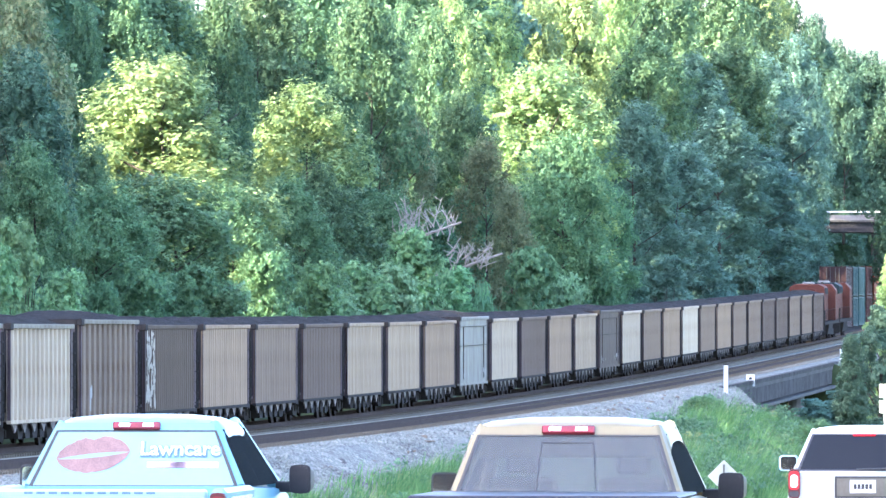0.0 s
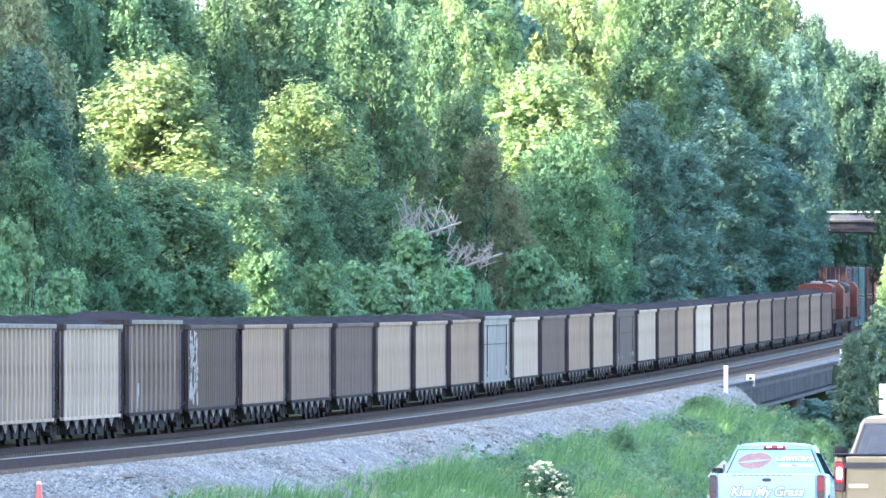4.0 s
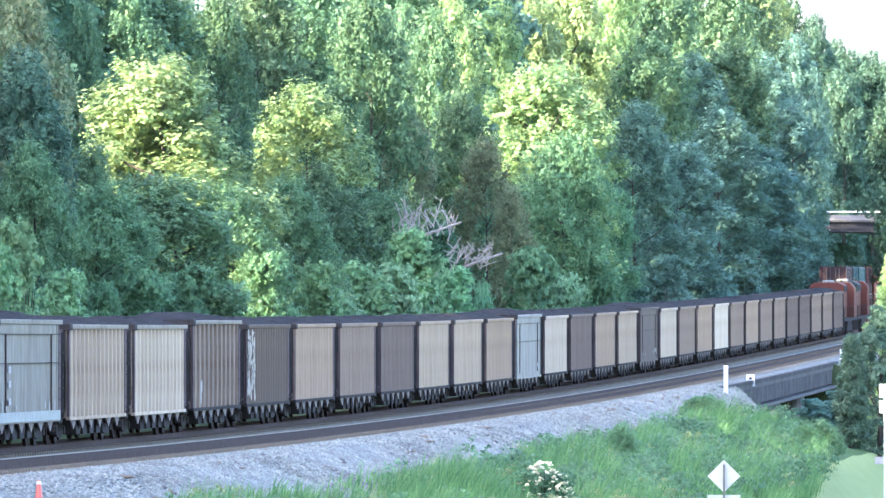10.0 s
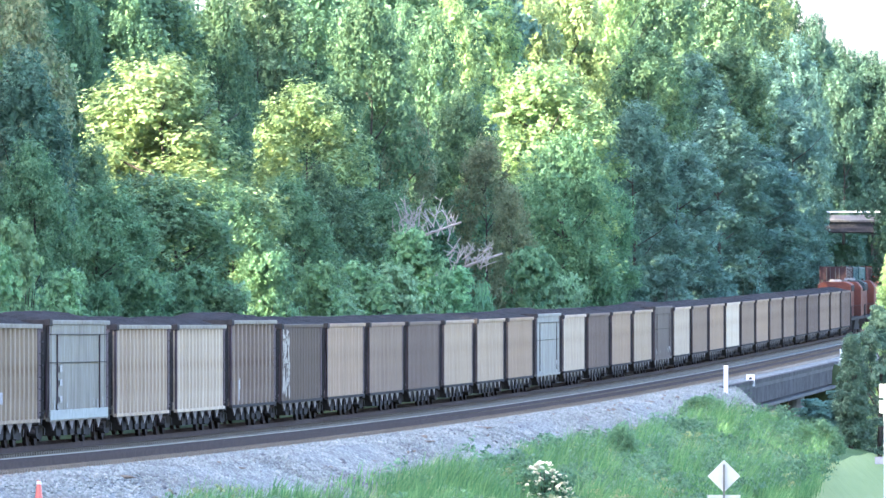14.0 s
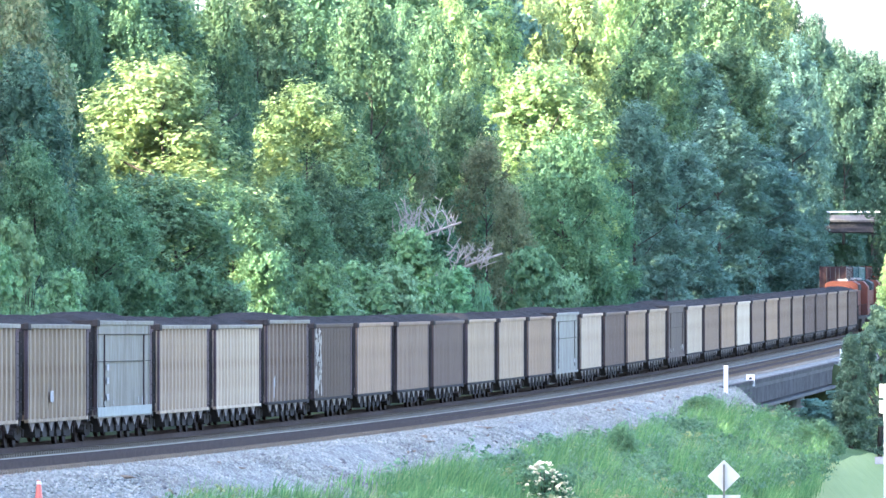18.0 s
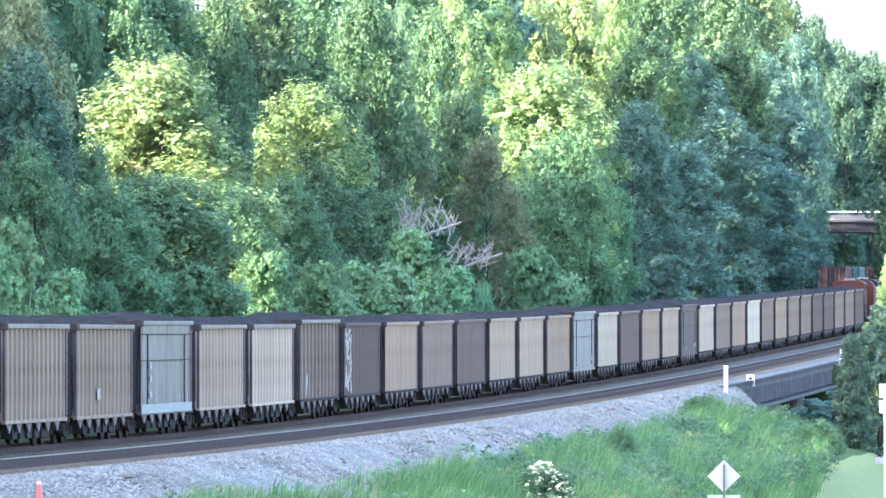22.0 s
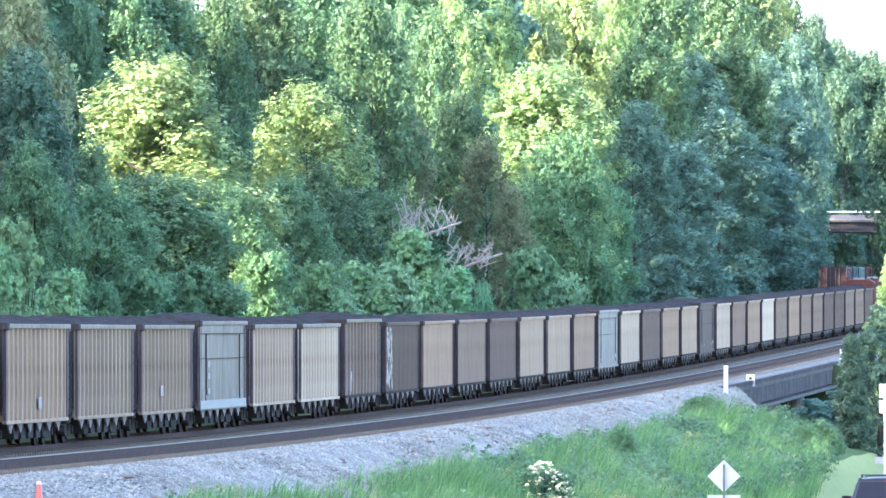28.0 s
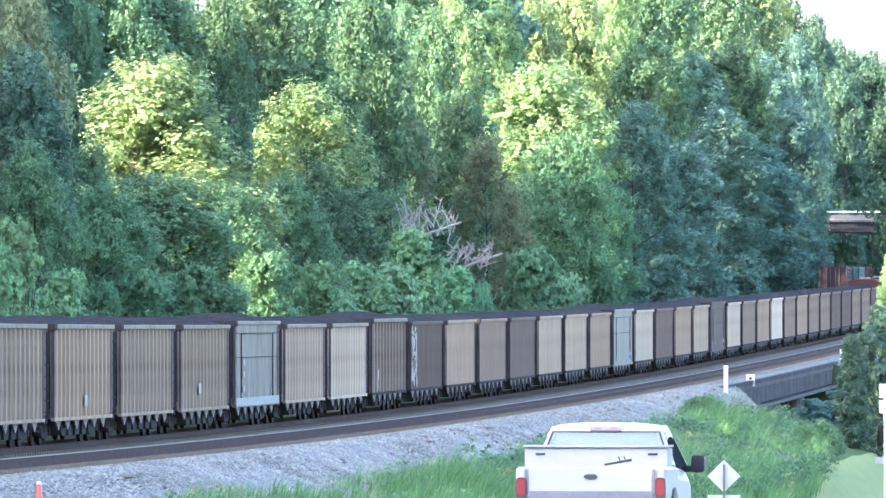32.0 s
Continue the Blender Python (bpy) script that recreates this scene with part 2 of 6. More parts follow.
def ground():
    verts, faces = [], []
    for s in SS:
        for o in OFFS:
            v = on_line(s, o)
            v.z = ground_height(o, s) + (0.12 * noise.noise(Vector((o * 0.4, s * 0.15, 0))) if not -6 < o < 6 else 0.0)
            verts.append(v)
    w = len(OFFS)
    for i in range(len(SS) - 1):
        for j in range(w - 1):
            faces.append((i * w + j, i * w + j + 1, (i + 1) * w + j + 1, (i + 1) * w + j))
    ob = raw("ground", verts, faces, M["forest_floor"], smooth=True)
    for k in ("ballast", "soil", "lawn", "asphalt", "track_bed"):
        ob.data.materials.append(M[k])
    for f in ob.data.polygons:
        o = 0.5 * (OFFS[f.index % (w - 1)] + OFFS[f.index % (w - 1) + 1])
        sm = SS[f.index // (w - 1)]
        # under the bridge the dark floor colour stands in for deep shade
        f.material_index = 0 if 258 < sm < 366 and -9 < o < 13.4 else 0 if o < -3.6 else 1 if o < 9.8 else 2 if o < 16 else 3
    tagged(ob, "earth with pale railway ballast, weeds, mown verge and forest floor", "ground", kind="structure")


ground()


def far_ground():
    bm = bmesh.new()
    vs = [bm.verts.new(v) for v in ((-4000, -3000, -12), (4000, -3000, -12), (4000, 4900, -12), (-4000, 4900, -12))]
    bm.faces.new(vs)
    tagged(part("ground_far", bm, M["forest_floor"]), "wide wooded plain that runs to the horizon", "ground", kind="structure")


far_ground()


def road(name, left, right, drop, label):
    verts, faces = [], []
    ds = list(range(-560, 60, 60)) + list(range(60, 300, 6)) + list(range(300, 960, 30))
    for d in ds:
        for p in (left, right):
            v = off_road(p, d)
            v.z = road_z(d) + drop
            verts.append(v)
    for i in range(len(ds) - 1):
        a = i * 2
        faces.append((a, a + 1, a + 3, a + 2))
    tagged(raw(name, verts, faces, M["asphalt"], smooth=True), label, "road", kind="structure")


road("road", 11.6, 3.4, 0.03, "dark grey asphalt carriageway that dips away")
road("road_oncoming", 22.0, 17.6, -0.24, "dark grey asphalt carriageway beyond the median")


def track(off, drop, name, label, glint):
    """Bed, ties and two rails that follow the line."""
    root = tagged(new(name), label, "railway track", kind="structure")
    ss = list(range(-240, 1000, 10))
    def strip(o0, o1, z0, z1, nm, mat, lab=""):
        verts, faces = [], []
        for s in ss:
            for o, z in ((o0, z0), (o0, z1), (o1, z1), (o1, z0)):
                verts.append(on_line(s, off + o, z + drop))
        for i in range(len(ss) - 1):
            for j in range(3):
                a = i * 4 + j
                faces.append((a, a + 1, a + 5, a + 4))
        ob = raw(nm, verts, faces, mat, root)
        if lab:
            tagged(ob, lab)
    strip(-2.0, 2.0, -0.6, -0.27, "track_bed", M["track_bed"], "dark oily ballast between the ties")
    for side in (-0.755, 0.755):
        strip(side - 0.07, side + 0.07, -0.18, -0.16, "rail_foot", M["rail_rust"])
        strip(side - 0.012, side + 0.012, -0.16, -0.028, "rail_web", M["rail_rust"])
        # pale matte head on one rail stands in for its sky glint
        strip(side - 0.02, side + 0.02, -0.028, 0.0, "rail_head", M["rail"] if glint and side < 0 else M["rail_rust"])
    verts, faces = [], []
    random.seed(4)
    for i in range(1300):
        s = -60 + i * 0.55
        c = on_line(s, off, drop)
        a = float(np.interp(s, PS, PA)) + random.uniform(-0.02, 0.02)
        m = Matrix.Translation(c) @ Matrix.Rotation(-a, 4, "Z")
        k = len(verts)
        for z in (-0.36, -0.18 + random.uniform(-0.01, 0.01)):
            for y in (-0.115, 0.115):
                for x in (-1.3, 1.3):
                    verts.append(m @ Vector((x, y, z)))
        for q in ((4, 5, 7, 6), (0, 1, 5, 4), (2, 6, 7, 3), (0, 4, 6, 2), (1, 3, 7, 5)):
            faces.append([k + j for j in q])
    tagged(raw("ties", verts, faces, M["tie"], root), "weathered wooden ties", kind="stuff")


track(-1.55, 0.0, "track_main", "steel railway track under the coal train", False)
track(3.0, -0.06, "track_near", "empty railway track with bright worn rails", True)


# ---- the coal train ----
PITCH = 16.15
PAINT = {}


def ribbed_paint(name, colour, dirt=0.35):
    if name not in PAINT:
        PAINT[name] = material("car_" + name, colour, 0.6, 0.15, scale=1.1, colour2=tuple(c * k * (0.76 - dirt) for c, k in zip(colour, (1.1, 0.97, 0.9))), stretch=(2.0, 1.6, 0.2), bump=0.2, fine=6, per_object=0.07)
    return PAINT[name]


def wheel_mesh():
    bm = bmesh.new()
    prism(bm, [(0.42 * math.cos(i * math.pi / 8), 0.42 * math.sin(i * math.pi / 8)) for i in range(16)], "x", -0.06, 0.06)
    prism(bm, [(0.12 * math.cos(i * math.pi / 4), 0.12 * math.sin(i * math.pi / 4)) for i in range(8)], "x", -0.12, 0.14)
    return mesh_of("wheel", bm, M["wheel"])


WHEEL = wheel_mesh()


def bogie_mesh():
    bm = bmesh.new()
    for x in (-0.98, 0.98):
        prism(bm, [(-1.15, 0.42), (-0.95, 0.62), (-0.35, 0.66), (0.35, 0.66), (0.95, 0.62), (1.15, 0.42), (0.8, 0.36), (0.45, 0.24), (-0.45, 0.24), (-0.8, 0.36)], "x", x - 0.09, x + 0.09)
        for y in (-0.9, 0.9):
            box(bm, x - 0.13, x + 0.13, y - 0.14, y + 0.14, 0.34, 0.58)
    box(bm, -1.1, 1.1, -0.22, 0.22, 0.42, 0.72)
    return mesh_of("bogie", bm, M["black_steel"])


BOGIE = bogie_mesh()
W2, TOP, SILL = 1.58, 3.95, 0.86
LEN = 14.4
BODY = 13.8
MID = -0.3                     # the side sheets sit towards the rear


def chute_mesh():
    bm = bmesh.new()
    prism(bm, [(-0.8, 0.9), (0.8, 0.9), (0.45, 0.3), (-0.45, 0.3)], "x", -1.35, 1.35)
    return mesh_of("chute", bm, M["black_steel"])


def gusset_mesh(mat):
    bm = bmesh.new()
    prism(bm, [(-0.72, 0.83), (0.72, 0.83), (0.06, 0.5), (-0.06, 0.5)], "x", 1.44, 1.49)
    return mesh_of("hopper_side", bm, mat)


CHUTE = chute_mesh()


def coal_mesh(seed):
    random.seed(seed)
    verts, faces = [], []
    ny, nx = 60, 11
    for j in range(ny + 1):
        for i in range(nx + 1):
            u, v = i / nx * 2 - 1, j / ny * 2 - 1
            h = (1 - abs(u) ** 2.2) * (1 - abs(v) ** 8) * (0.26 + 0.06 * math.cos(v * 9 + seed)) + 0.09 * random.random()
            verts.append((u * 1.42, v * 7.0, TOP - 0.12 + h + 0.05))
    for j in range(ny):
        for i in range(nx):
            k = j * (nx + 1) + i
            faces.append((k, k + 1, k + nx + 2, k + nx + 1))
    me = bpy.data.meshes.new("coal_load")
    me.from_pydata(verts, [], faces)
    me.materials.append(M["coal"])
    return me


COAL = [coal_mesh(i) for i in range(4)]
HOP = {}


def hopper_meshes(paint, style):
    """The meshes of one kind of car: style ribbed, smooth, tall or panel."""
    key = (paint, style)
    if key in HOP:
        return HOP[key]
    mat = PAINT[paint]
    top = TOP + (0.14 if style == "panel" else 0.17 if style == "tall" else 0.0)
    d = {"top": top}
    w = W2 - (0.09 if style in ("ribbed", "tall") else 0.03)
    d["w"] = w
    y = BODY / 2
    bm = bmesh.new()
    box(bm, w - 0.05, w, -y, y, SILL, top - 0.1)
    d["side_sheet"] = mesh_of("side_sheet", bm, mat)
    bm = bmesh.new()
    prism(bm, [(y - 1.4, SILL + 0.3), (y - 1.34, SILL + 0.3), (y, SILL + 1.9), (y, top - 0.1), (y - 0.06, top - 0.1), (y - 0.06, SILL + 1.95)], "x", -w + 0.06, w - 0.06)
    d["end_sheet"] = mesh_of("end_sheet", bm, M["black_steel"])
    bm = bmesh.new()
    box(bm, -w + 0.06, w - 0.06, -y + 1.2, y - 1.2, SILL, SILL + 0.2)
    d["floor_sheet"] = mesh_of("floor_sheet", bm, mat)
    bm = bmesh.new()
    box(bm, W2 - 0.13, W2 + 0.02, -LEN / 2, LEN / 2, top - 0.15, top)
    d["side_chord"] = mesh_of("side_chord", bm, mat if style in ("panel", "smooth") else PAINT["chord_light"], bevel=0.015)
    bm = bmesh.new()
    box(bm, -W2 + 0.13, W2 - 0.13, -0.07, 0.07, top - 0.15, top)
    d["end_chord"] = mesh_of("end_chord", bm, M["black_steel"])
    bm = bmesh.new()
    box(bm, W2 - 0.12, W2 + 0.015, -y - 0.05, y + 0.05, SILL - 0.06, SILL + 0.05)
    d["side_sill"] = mesh_of("side_sill", bm, mat if style in ("ribbed", "panel") else M["black_steel"])
    deep = {"ribbed": 0.085, "tall": 0.09, "smooth": 0.016, "panel": 0.03}[style]
    bm = bmesh.new()
    prism(bm, [(0.0, -0.1), (deep, -0.06), (deep, 0.06), (0.0, 0.1)], "z", SILL + 0.05, top - 0.15)
    d["rib"] = mesh_of("rib", bm, mat)
    bm = bmesh.new()
    box(bm, -0.06, 0.06, -0.08, 0.08, SILL, top - 0.14)
    d["corner_post"] = mesh_of("corner_post", bm, PAINT["bay"])
    bm = bmesh.new()
    prism(bm, [(-0.55, 0.95), (0.5, 0.95), (0.5, top - 0.16), (-0.1, top - 0.16), (-0.55, top - 0.75)], "x", 1.2, 1.26)
    d["end_bay"] = mesh_of("end_bay", bm, PAINT["bay"])
    bm = bmesh.new()
    for z in np.arange(1.1, 3.7, 0.38):
        box(bm, -0.02, 0.02, -0.2, 0.2, z - 0.015, z + 0.015)
    for yy in (-0.2, 0.2):
        box(bm, -0.02, 0.02, yy - 0.025, yy + 0.025, 0.9, 3.7)
    d["ladder"] = mesh_of("ladder", bm, M["black_steel"])
    bm = bmesh.new()
    box(bm, -1.45, 1.45, -0.16, 0.16, 0.72, 1.0)
    box(bm, -0.2, 0.2, -0.55, 0.55, 0.72, 0.98)
    for x in (-1.3, 1.3):
        box(bm, x - 0.06, x + 0.06, -0.1, 0.1, 1.0, 2.7)
    d["end_sill"] = mesh_of("end_sill", bm, M["black_steel"])
    bm = bmesh.new()
    box(bm, -0.14, 0.14, -0.4, 0.5, 0.74, 0.98)
    box(bm, -0.2, 0.2, -0.42, -0.2, 0.7, 1.02)
    d["coupler"] = mesh_of("coupler", bm, M["wheel"])
    bm = bmesh.new()
    box(bm, -0.3, 0.3, -7.6, 6.9, 0.62, 0.86)
    d["centre_sill"] = mesh_of("centre_sill", bm, M["black_steel"])
    bm = bmesh.new()
    box(bm, W2 - 0.15, W2 + 0.03, -LEN / 2 - 0.12, -LEN / 2 + 0.5, top - 0.2, top + 0.035)
    d["end_cap"] = mesh_of("end_cap", bm, M["black_steel"], bevel=0.02)
    d["gusset"] = gusset_mesh(PAINT["gusset"])
    HOP[key] = d
    return d


def hopper_car(paint, style, seed, label):
    d = hopper_meshes(paint, style)
    rng = random.Random(seed)
    car = thing("coal_hopper_car", label, "railway wagon", "coal hopper cars of the train")
    y = BODY / 2
    for turn in (0, 180):
        sgn = 1 if turn == 0 else -1
        shared("side_sheet", d["side_sheet"], car, pose(0, MID, 0, 0, 0, turn))
        shared("end_sheet", d["end_sheet"], car, pose(0, MID, 0, 0, 0, turn))
        shared("side_chord", d["side_chord"], car, pose(0, 0, 0, 0, 0, turn))
        shared("end_chord", d["end_chord"], car, pose(0, sgn * (LEN / 2 - 0.1), 0))
        shared("side_sill", d["side_sill"], car, pose(0, MID, 0, 0, 0, turn))
        for sy in (-1, 1):
            shared("corner_post", d["corner_post"], car, pose(sgn * (W2 - 0.07), MID + sy * (y - 0.08), 0))
    shared("end_cap", d["end_cap"], car, label="black cap on the end of the top chord")
    shared("floor_sheet", d["floor_sheet"], car, pose(0, MID, 0))
    shared("centre_sill", d["centre_sill"], car)
    shared("coal_load", COAL[seed % 4], car, pose(0, 0, d["top"] - TOP, 0, 0, rng.choice((0, 180))), "heaped black coal")
    shared("end_bay", d["end_bay"], car, pose(0.1, -LEN / 2 - 0.5, 0), "dark mauve end bay plate")
    ribs = {"ribbed": 14, "smooth": 24, "tall": 11, "panel": 2}[style]
    for i in range(ribs):
        yy = MID - y + 0.5 + (BODY - 1.0) * i / (ribs - 1)
        shared("rib", d["rib"], car, pose(d["w"], yy, 0))
    shared("ladder", d["ladder"], car, pose(W2 - 0.02, LEN / 2 + 0.2, 0))
    shared("ladder", d["ladder"], car, pose(W2 - 0.3, -LEN / 2 - 1.0, 0, 0, 0, 90))
    for sy, ye in ((-1, -LEN / 2 - 0.95), (1, LEN / 2 + 0.3)):
        shared("end_sill", d["end_sill"], car, pose(0, ye, 0))
        shared("coupler", d["coupler"], car, pose(0, ye + sy * 0.1, 0, 0, 0, 0 if sy < 0 else 180))
        b = shared("bogie", BOGIE, car, pose(0, sy * 5.7 - 0.3, 0))
        for wx in (-0.75, 0.75):
            for wy in (-0.9, 0.9):
                shared("wheel", WHEEL, b, pose(wx, wy, 0.42))
    for i in range(5):
        yy = (i - 2) * 1.62 + MID
        shared("hopper_chute", CHUTE, car, pose(0, yy, 0))
    for i in range(6):
        shared("hopper_side", d["gusset"], car, pose(0, MID + (i - 2.5) * 2.14, 0), "pale triangular hopper stay")
    # small pale marks
    if style != "panel":
        n = rng.choice((0, 0, 1)) if style == "ribbed" else 0
        for i in range(n):
            shared("stencil_bar", MARK, car, pose(d["w"] + 0.095, MID + rng.uniform(-5.5, 5.5), rng.uniform(1.2, 1.8)) @ Matrix.Diagonal((1, rng.uniform(1, 2.5), rng.uniform(0.5, 1.3), 1)))
    else:
        for z in (1.5, 2.05, 2.5) if paint == "steel_grey" else (1.45,):
            shared("stencil_bar", MARK, car, pose(d["w"] + 0.05, MID + (-4.4 if paint == "steel_grey" else 4.6), z) @ Matrix.Diagonal((1, 1.6, 0.6, 1)))
        shared("panel_seam", SEAM, car, pose(d["w"] + 0.04, MID, 2.7))
        shared("panel_seam", SEAM, car, pose(d["w"] + 0.04, MID, 3.62))
        for yy in (-5.1, 5.0):
            shared("panel_seam", UPRIGHT, car, pose(d["w"] + 0.035, MID + yy, 0))
        for yy, z, k in ((-5.9, 1.3, 1.6), (-5.2, 1.28, 0.7), (-3.0, 1.3, 0.6), (3.4, 1.35, 0.9), (4.4, 1.3, 1.2), (5.6, 1.35, 1.4)):
            shared("stencil_bar", MARK, car, pose(d["w"] + 0.05, MID + yy, z) @ Matrix.Diagonal((1, 0.4, k * 0.7, 1)))
        if paint == "steel_grey":
            shared("pale_sill_band", BAND, car, pose(W2, MID, 0), "pale band along the bottom of the side")
    return car


def small_mesh(name, x0, x1, y0, y1, z0, z1, mat):
    bm = bmesh.new()
    box(bm, x0, x1, y0, y1, z0, z1)
    return mesh_of(name, bm, mat)


MARK = small_mesh("stencil_bar", -0.003, 0.004, -0.16, 0.16, -0.18, 0.18, material("stencil", (0.36, 0.34, 0.32), 0.8, vary=0.4, scale=9))
SEAM = small_mesh("panel_seam", -0.02, 0.012, -6.8, 6.8, -0.012, 0.012, M["black_steel"])
UPRIGHT = small_mesh("panel_seam", -0.02, 0.012, -0.06, 0.06, 1.1, 3.62, material("seam_rust", (0.07, 0.05, 0.05), 0.8, vary=0.5, scale=4))
BAND = small_mesh("pale_sill_band", -0.02, 0.03, -6.9, 6.9, 0.85, 1.16, material("pale_band", (0.30, 0.305, 0.27), 0.6, vary=0.4))
ribbed_paint("bay", (0.10, 0.075, 0.08), 0.4)
ribbed_paint("gusset", (0.17, 0.155, 0.15), 0.3)
ribbed_paint("chord_light", (0.21, 0.19, 0.15))
for _n, _c, _d in (("pale_beige", (0.375, 0.30, 0.215), 0.3), ("white_beige", (0.45, 0.375, 0.275), 0.25), ("grey_brown", (0.20, 0.155, 0.118), 0.35),
                   ("dark_brown", (0.08, 0.056, 0.042), 0.3), ("tan", (0.27, 0.192, 0.127), 0.3), ("mauve", (0.195, 0.14, 0.10), 0.3),
                   ("brown", (0.118, 0.083, 0.065), 0.3), ("light_tan", (0.32, 0.242, 0.163), 0.3), ("blue_grey", (0.245, 0.24, 0.208), 0.25),
                   ("slate", (0.085, 0.066, 0.058), 0.3), ("warm_tan", (0.28, 0.222, 0.155), 0.35), ("steel_grey", (0.185, 0.175, 0.145), 0.3)):
    ribbed_paint(_n, _c, _d)
CARS = {-12: ("tan", "ribbed"), -11: ("mauve", "ribbed"), -10: ("light_tan", "ribbed"), -9: ("tan", "ribbed"), -8: ("pale_beige", "ribbed"), -7: ("mauve", "ribbed"), -6: ("grey_brown", "ribbed"), -5: ("warm_tan", "ribbed"), -4: ("light_tan", "ribbed"), -3: ("warm_tan", "ribbed"), -2: ("warm_tan", "ribbed"), -1: ("steel_grey", "panel"),
        0: ("pale_beige", "ribbed"), 1: ("white_beige", "ribbed"), 2: ("grey_brown", "tall"), 3: ("dark_brown", "smooth"), 4: ("tan", "smooth"), 5: ("mauve", "smooth"),
        6: ("brown", "smooth"), 7: ("light_tan", "smooth"), 8: ("light_tan", "smooth"), 9: ("tan", "smooth"), 10: ("blue_grey", "panel"), 11: ("pale_beige", "smooth"),
        12: ("brown", "smooth"), 13: ("tan", "smooth"), 14: ("light_tan", "smooth"), 15: ("slate", "panel"), 16: ("pale_beige", "smooth"), 17: ("mauve", "smooth"),
        18: ("tan", "smooth"), 19: ("white_beige", "smooth"), 20: ("mauve", "smooth"), 21: ("tan", "smooth"), 22: ("mauve", "smooth"), 23: ("mauve", "smooth"),
        24: ("brown", "smooth"), 25: ("brown", "smooth"), 26: ("mauve", "smooth"), 27: ("mauve", "smooth"), 28: ("brown", "smooth")}
WORDS = {"pale_beige": "pale beige", "white_beige": "dusty off-white", "grey_brown": "grey-brown", "dark_brown": "dark rusty brown", "tan": "tan", "mauve": "faded mauve-brown",
         "brown": "dull brown", "light_tan": "light tan", "blue_grey": "blue-grey", "slate": "dark slate", "warm_tan": "rust-streaked tan", "steel_grey": "steel-grey"}
STYLE = {"ribbed": "ribbed aluminium", "smooth": "fine-ribbed steel", "tall": "tall deep-ribbed steel", "panel": "flat-panelled steel"}
TRAIN = {}
for _k in sorted(CARS):
    _p, _s = CARS[_k]
    TRAIN[_k] = hopper_car(_p, _s, _k + 7, f"{WORDS[_p]} {STYLE[_s]} hopper car heaped with coal")



def flaked_patch():
    """Pale flaking paint at the rear end of the dark brown car."""
    rng = random.Random(77)
    pale = material("flaked_paint", (0.43, 0.38, 0.31), 0.8, vary=0.4, scale=5)
    bm = bmesh.new()
    for i in range(85):
        y0, z0 = rng.uniform(-6.7, -4.3), 1.05 + 2.6 * rng.random() ** 0.8
        hy, hz = rng.uniform(0.05, 0.3), rng.uniform(0.04, 0.3)
        ring = [bm.verts.new((0.0, y0 + hy * math.cos(a) * rng.uniform(0.6, 1.2), z0 + hz * math.sin(a) * rng.uniform(0.6, 1.2))) for a in (0, 0.9, 1.8, 2.7, 3.6, 4.5, 5.4)]
        bm.faces.new(ring)
    ob = part("flaked_paint", bm, pale, TRAIN[3], "pale flakes of peeling paint")
    tagged(ob, kind="stuff")
    ob.matrix_basis = pose(W2 + 0.008, MID, 0)


flaked_patch()
for _z, _l in ((1.45, 2.2), (1.7, 1.2)):
    shared("stencil_bar", MARK, TRAIN[2], pose(W2 + 0.012, -5.1 + _z - 1.45, _z) @ Matrix.Diagonal((1, 0.7, _l, 1)))


def loose_stones():
    """Crushed stone that lies on the shoulder of the ballast."""
    rng = np.random.default_rng(77)
    n = 52000
    u = rng.random(n)
    ss, oo = -70 + 350 * u ** 1.25, rng.uniform(4.6, 9.6, n)
    base = np.array([[1, 0, 0], [-1, 0, 0], [0, 1, 0], [0, -1, 0], [0, 0, 1], [0, 0, -0.6]], float)
    tri = np.array([[0, 2, 4], [2, 1, 4], [1, 3, 4], [3, 0, 4], [2, 0, 5], [1, 2, 5], [3, 1, 5], [0, 3, 5]])
    p = []
    for s, o in zip(ss.tolist(), oo.tolist()):
        v = on_line(s, o)
        p.append((v.x, v.y, ground_height(o, s) + 0.012))
    p = np.array(p)
    a = rng.uniform(0, 6.283, n)
    size = rng.uniform(0.035, 0.085, n)
    q = base[None] * rng.uniform(0.55, 1.3, (n, 6, 1)) * size[:, None, None]
    x = q[:, :, 0] * np.cos(a)[:, None] - q[:, :, 1] * np.sin(a)[:, None]
    y = q[:, :, 0] * np.sin(a)[:, None] + q[:, :, 1] * np.cos(a)[:, None]
    v = np.stack([x, y, q[:, :, 2] * 0.8], 2) + p[:, None, :]
    f = (tri[None] + (np.arange(n) * 6)[:, None, None]).reshape(-1, 3)
    tagged(raw("ballast_stones", v.reshape(-1, 3).tolist(), f.tolist(), M["stone"]), "loose pale grey crushed stone on the railway bank", "gravel", kind="stuff")


loose_stones()


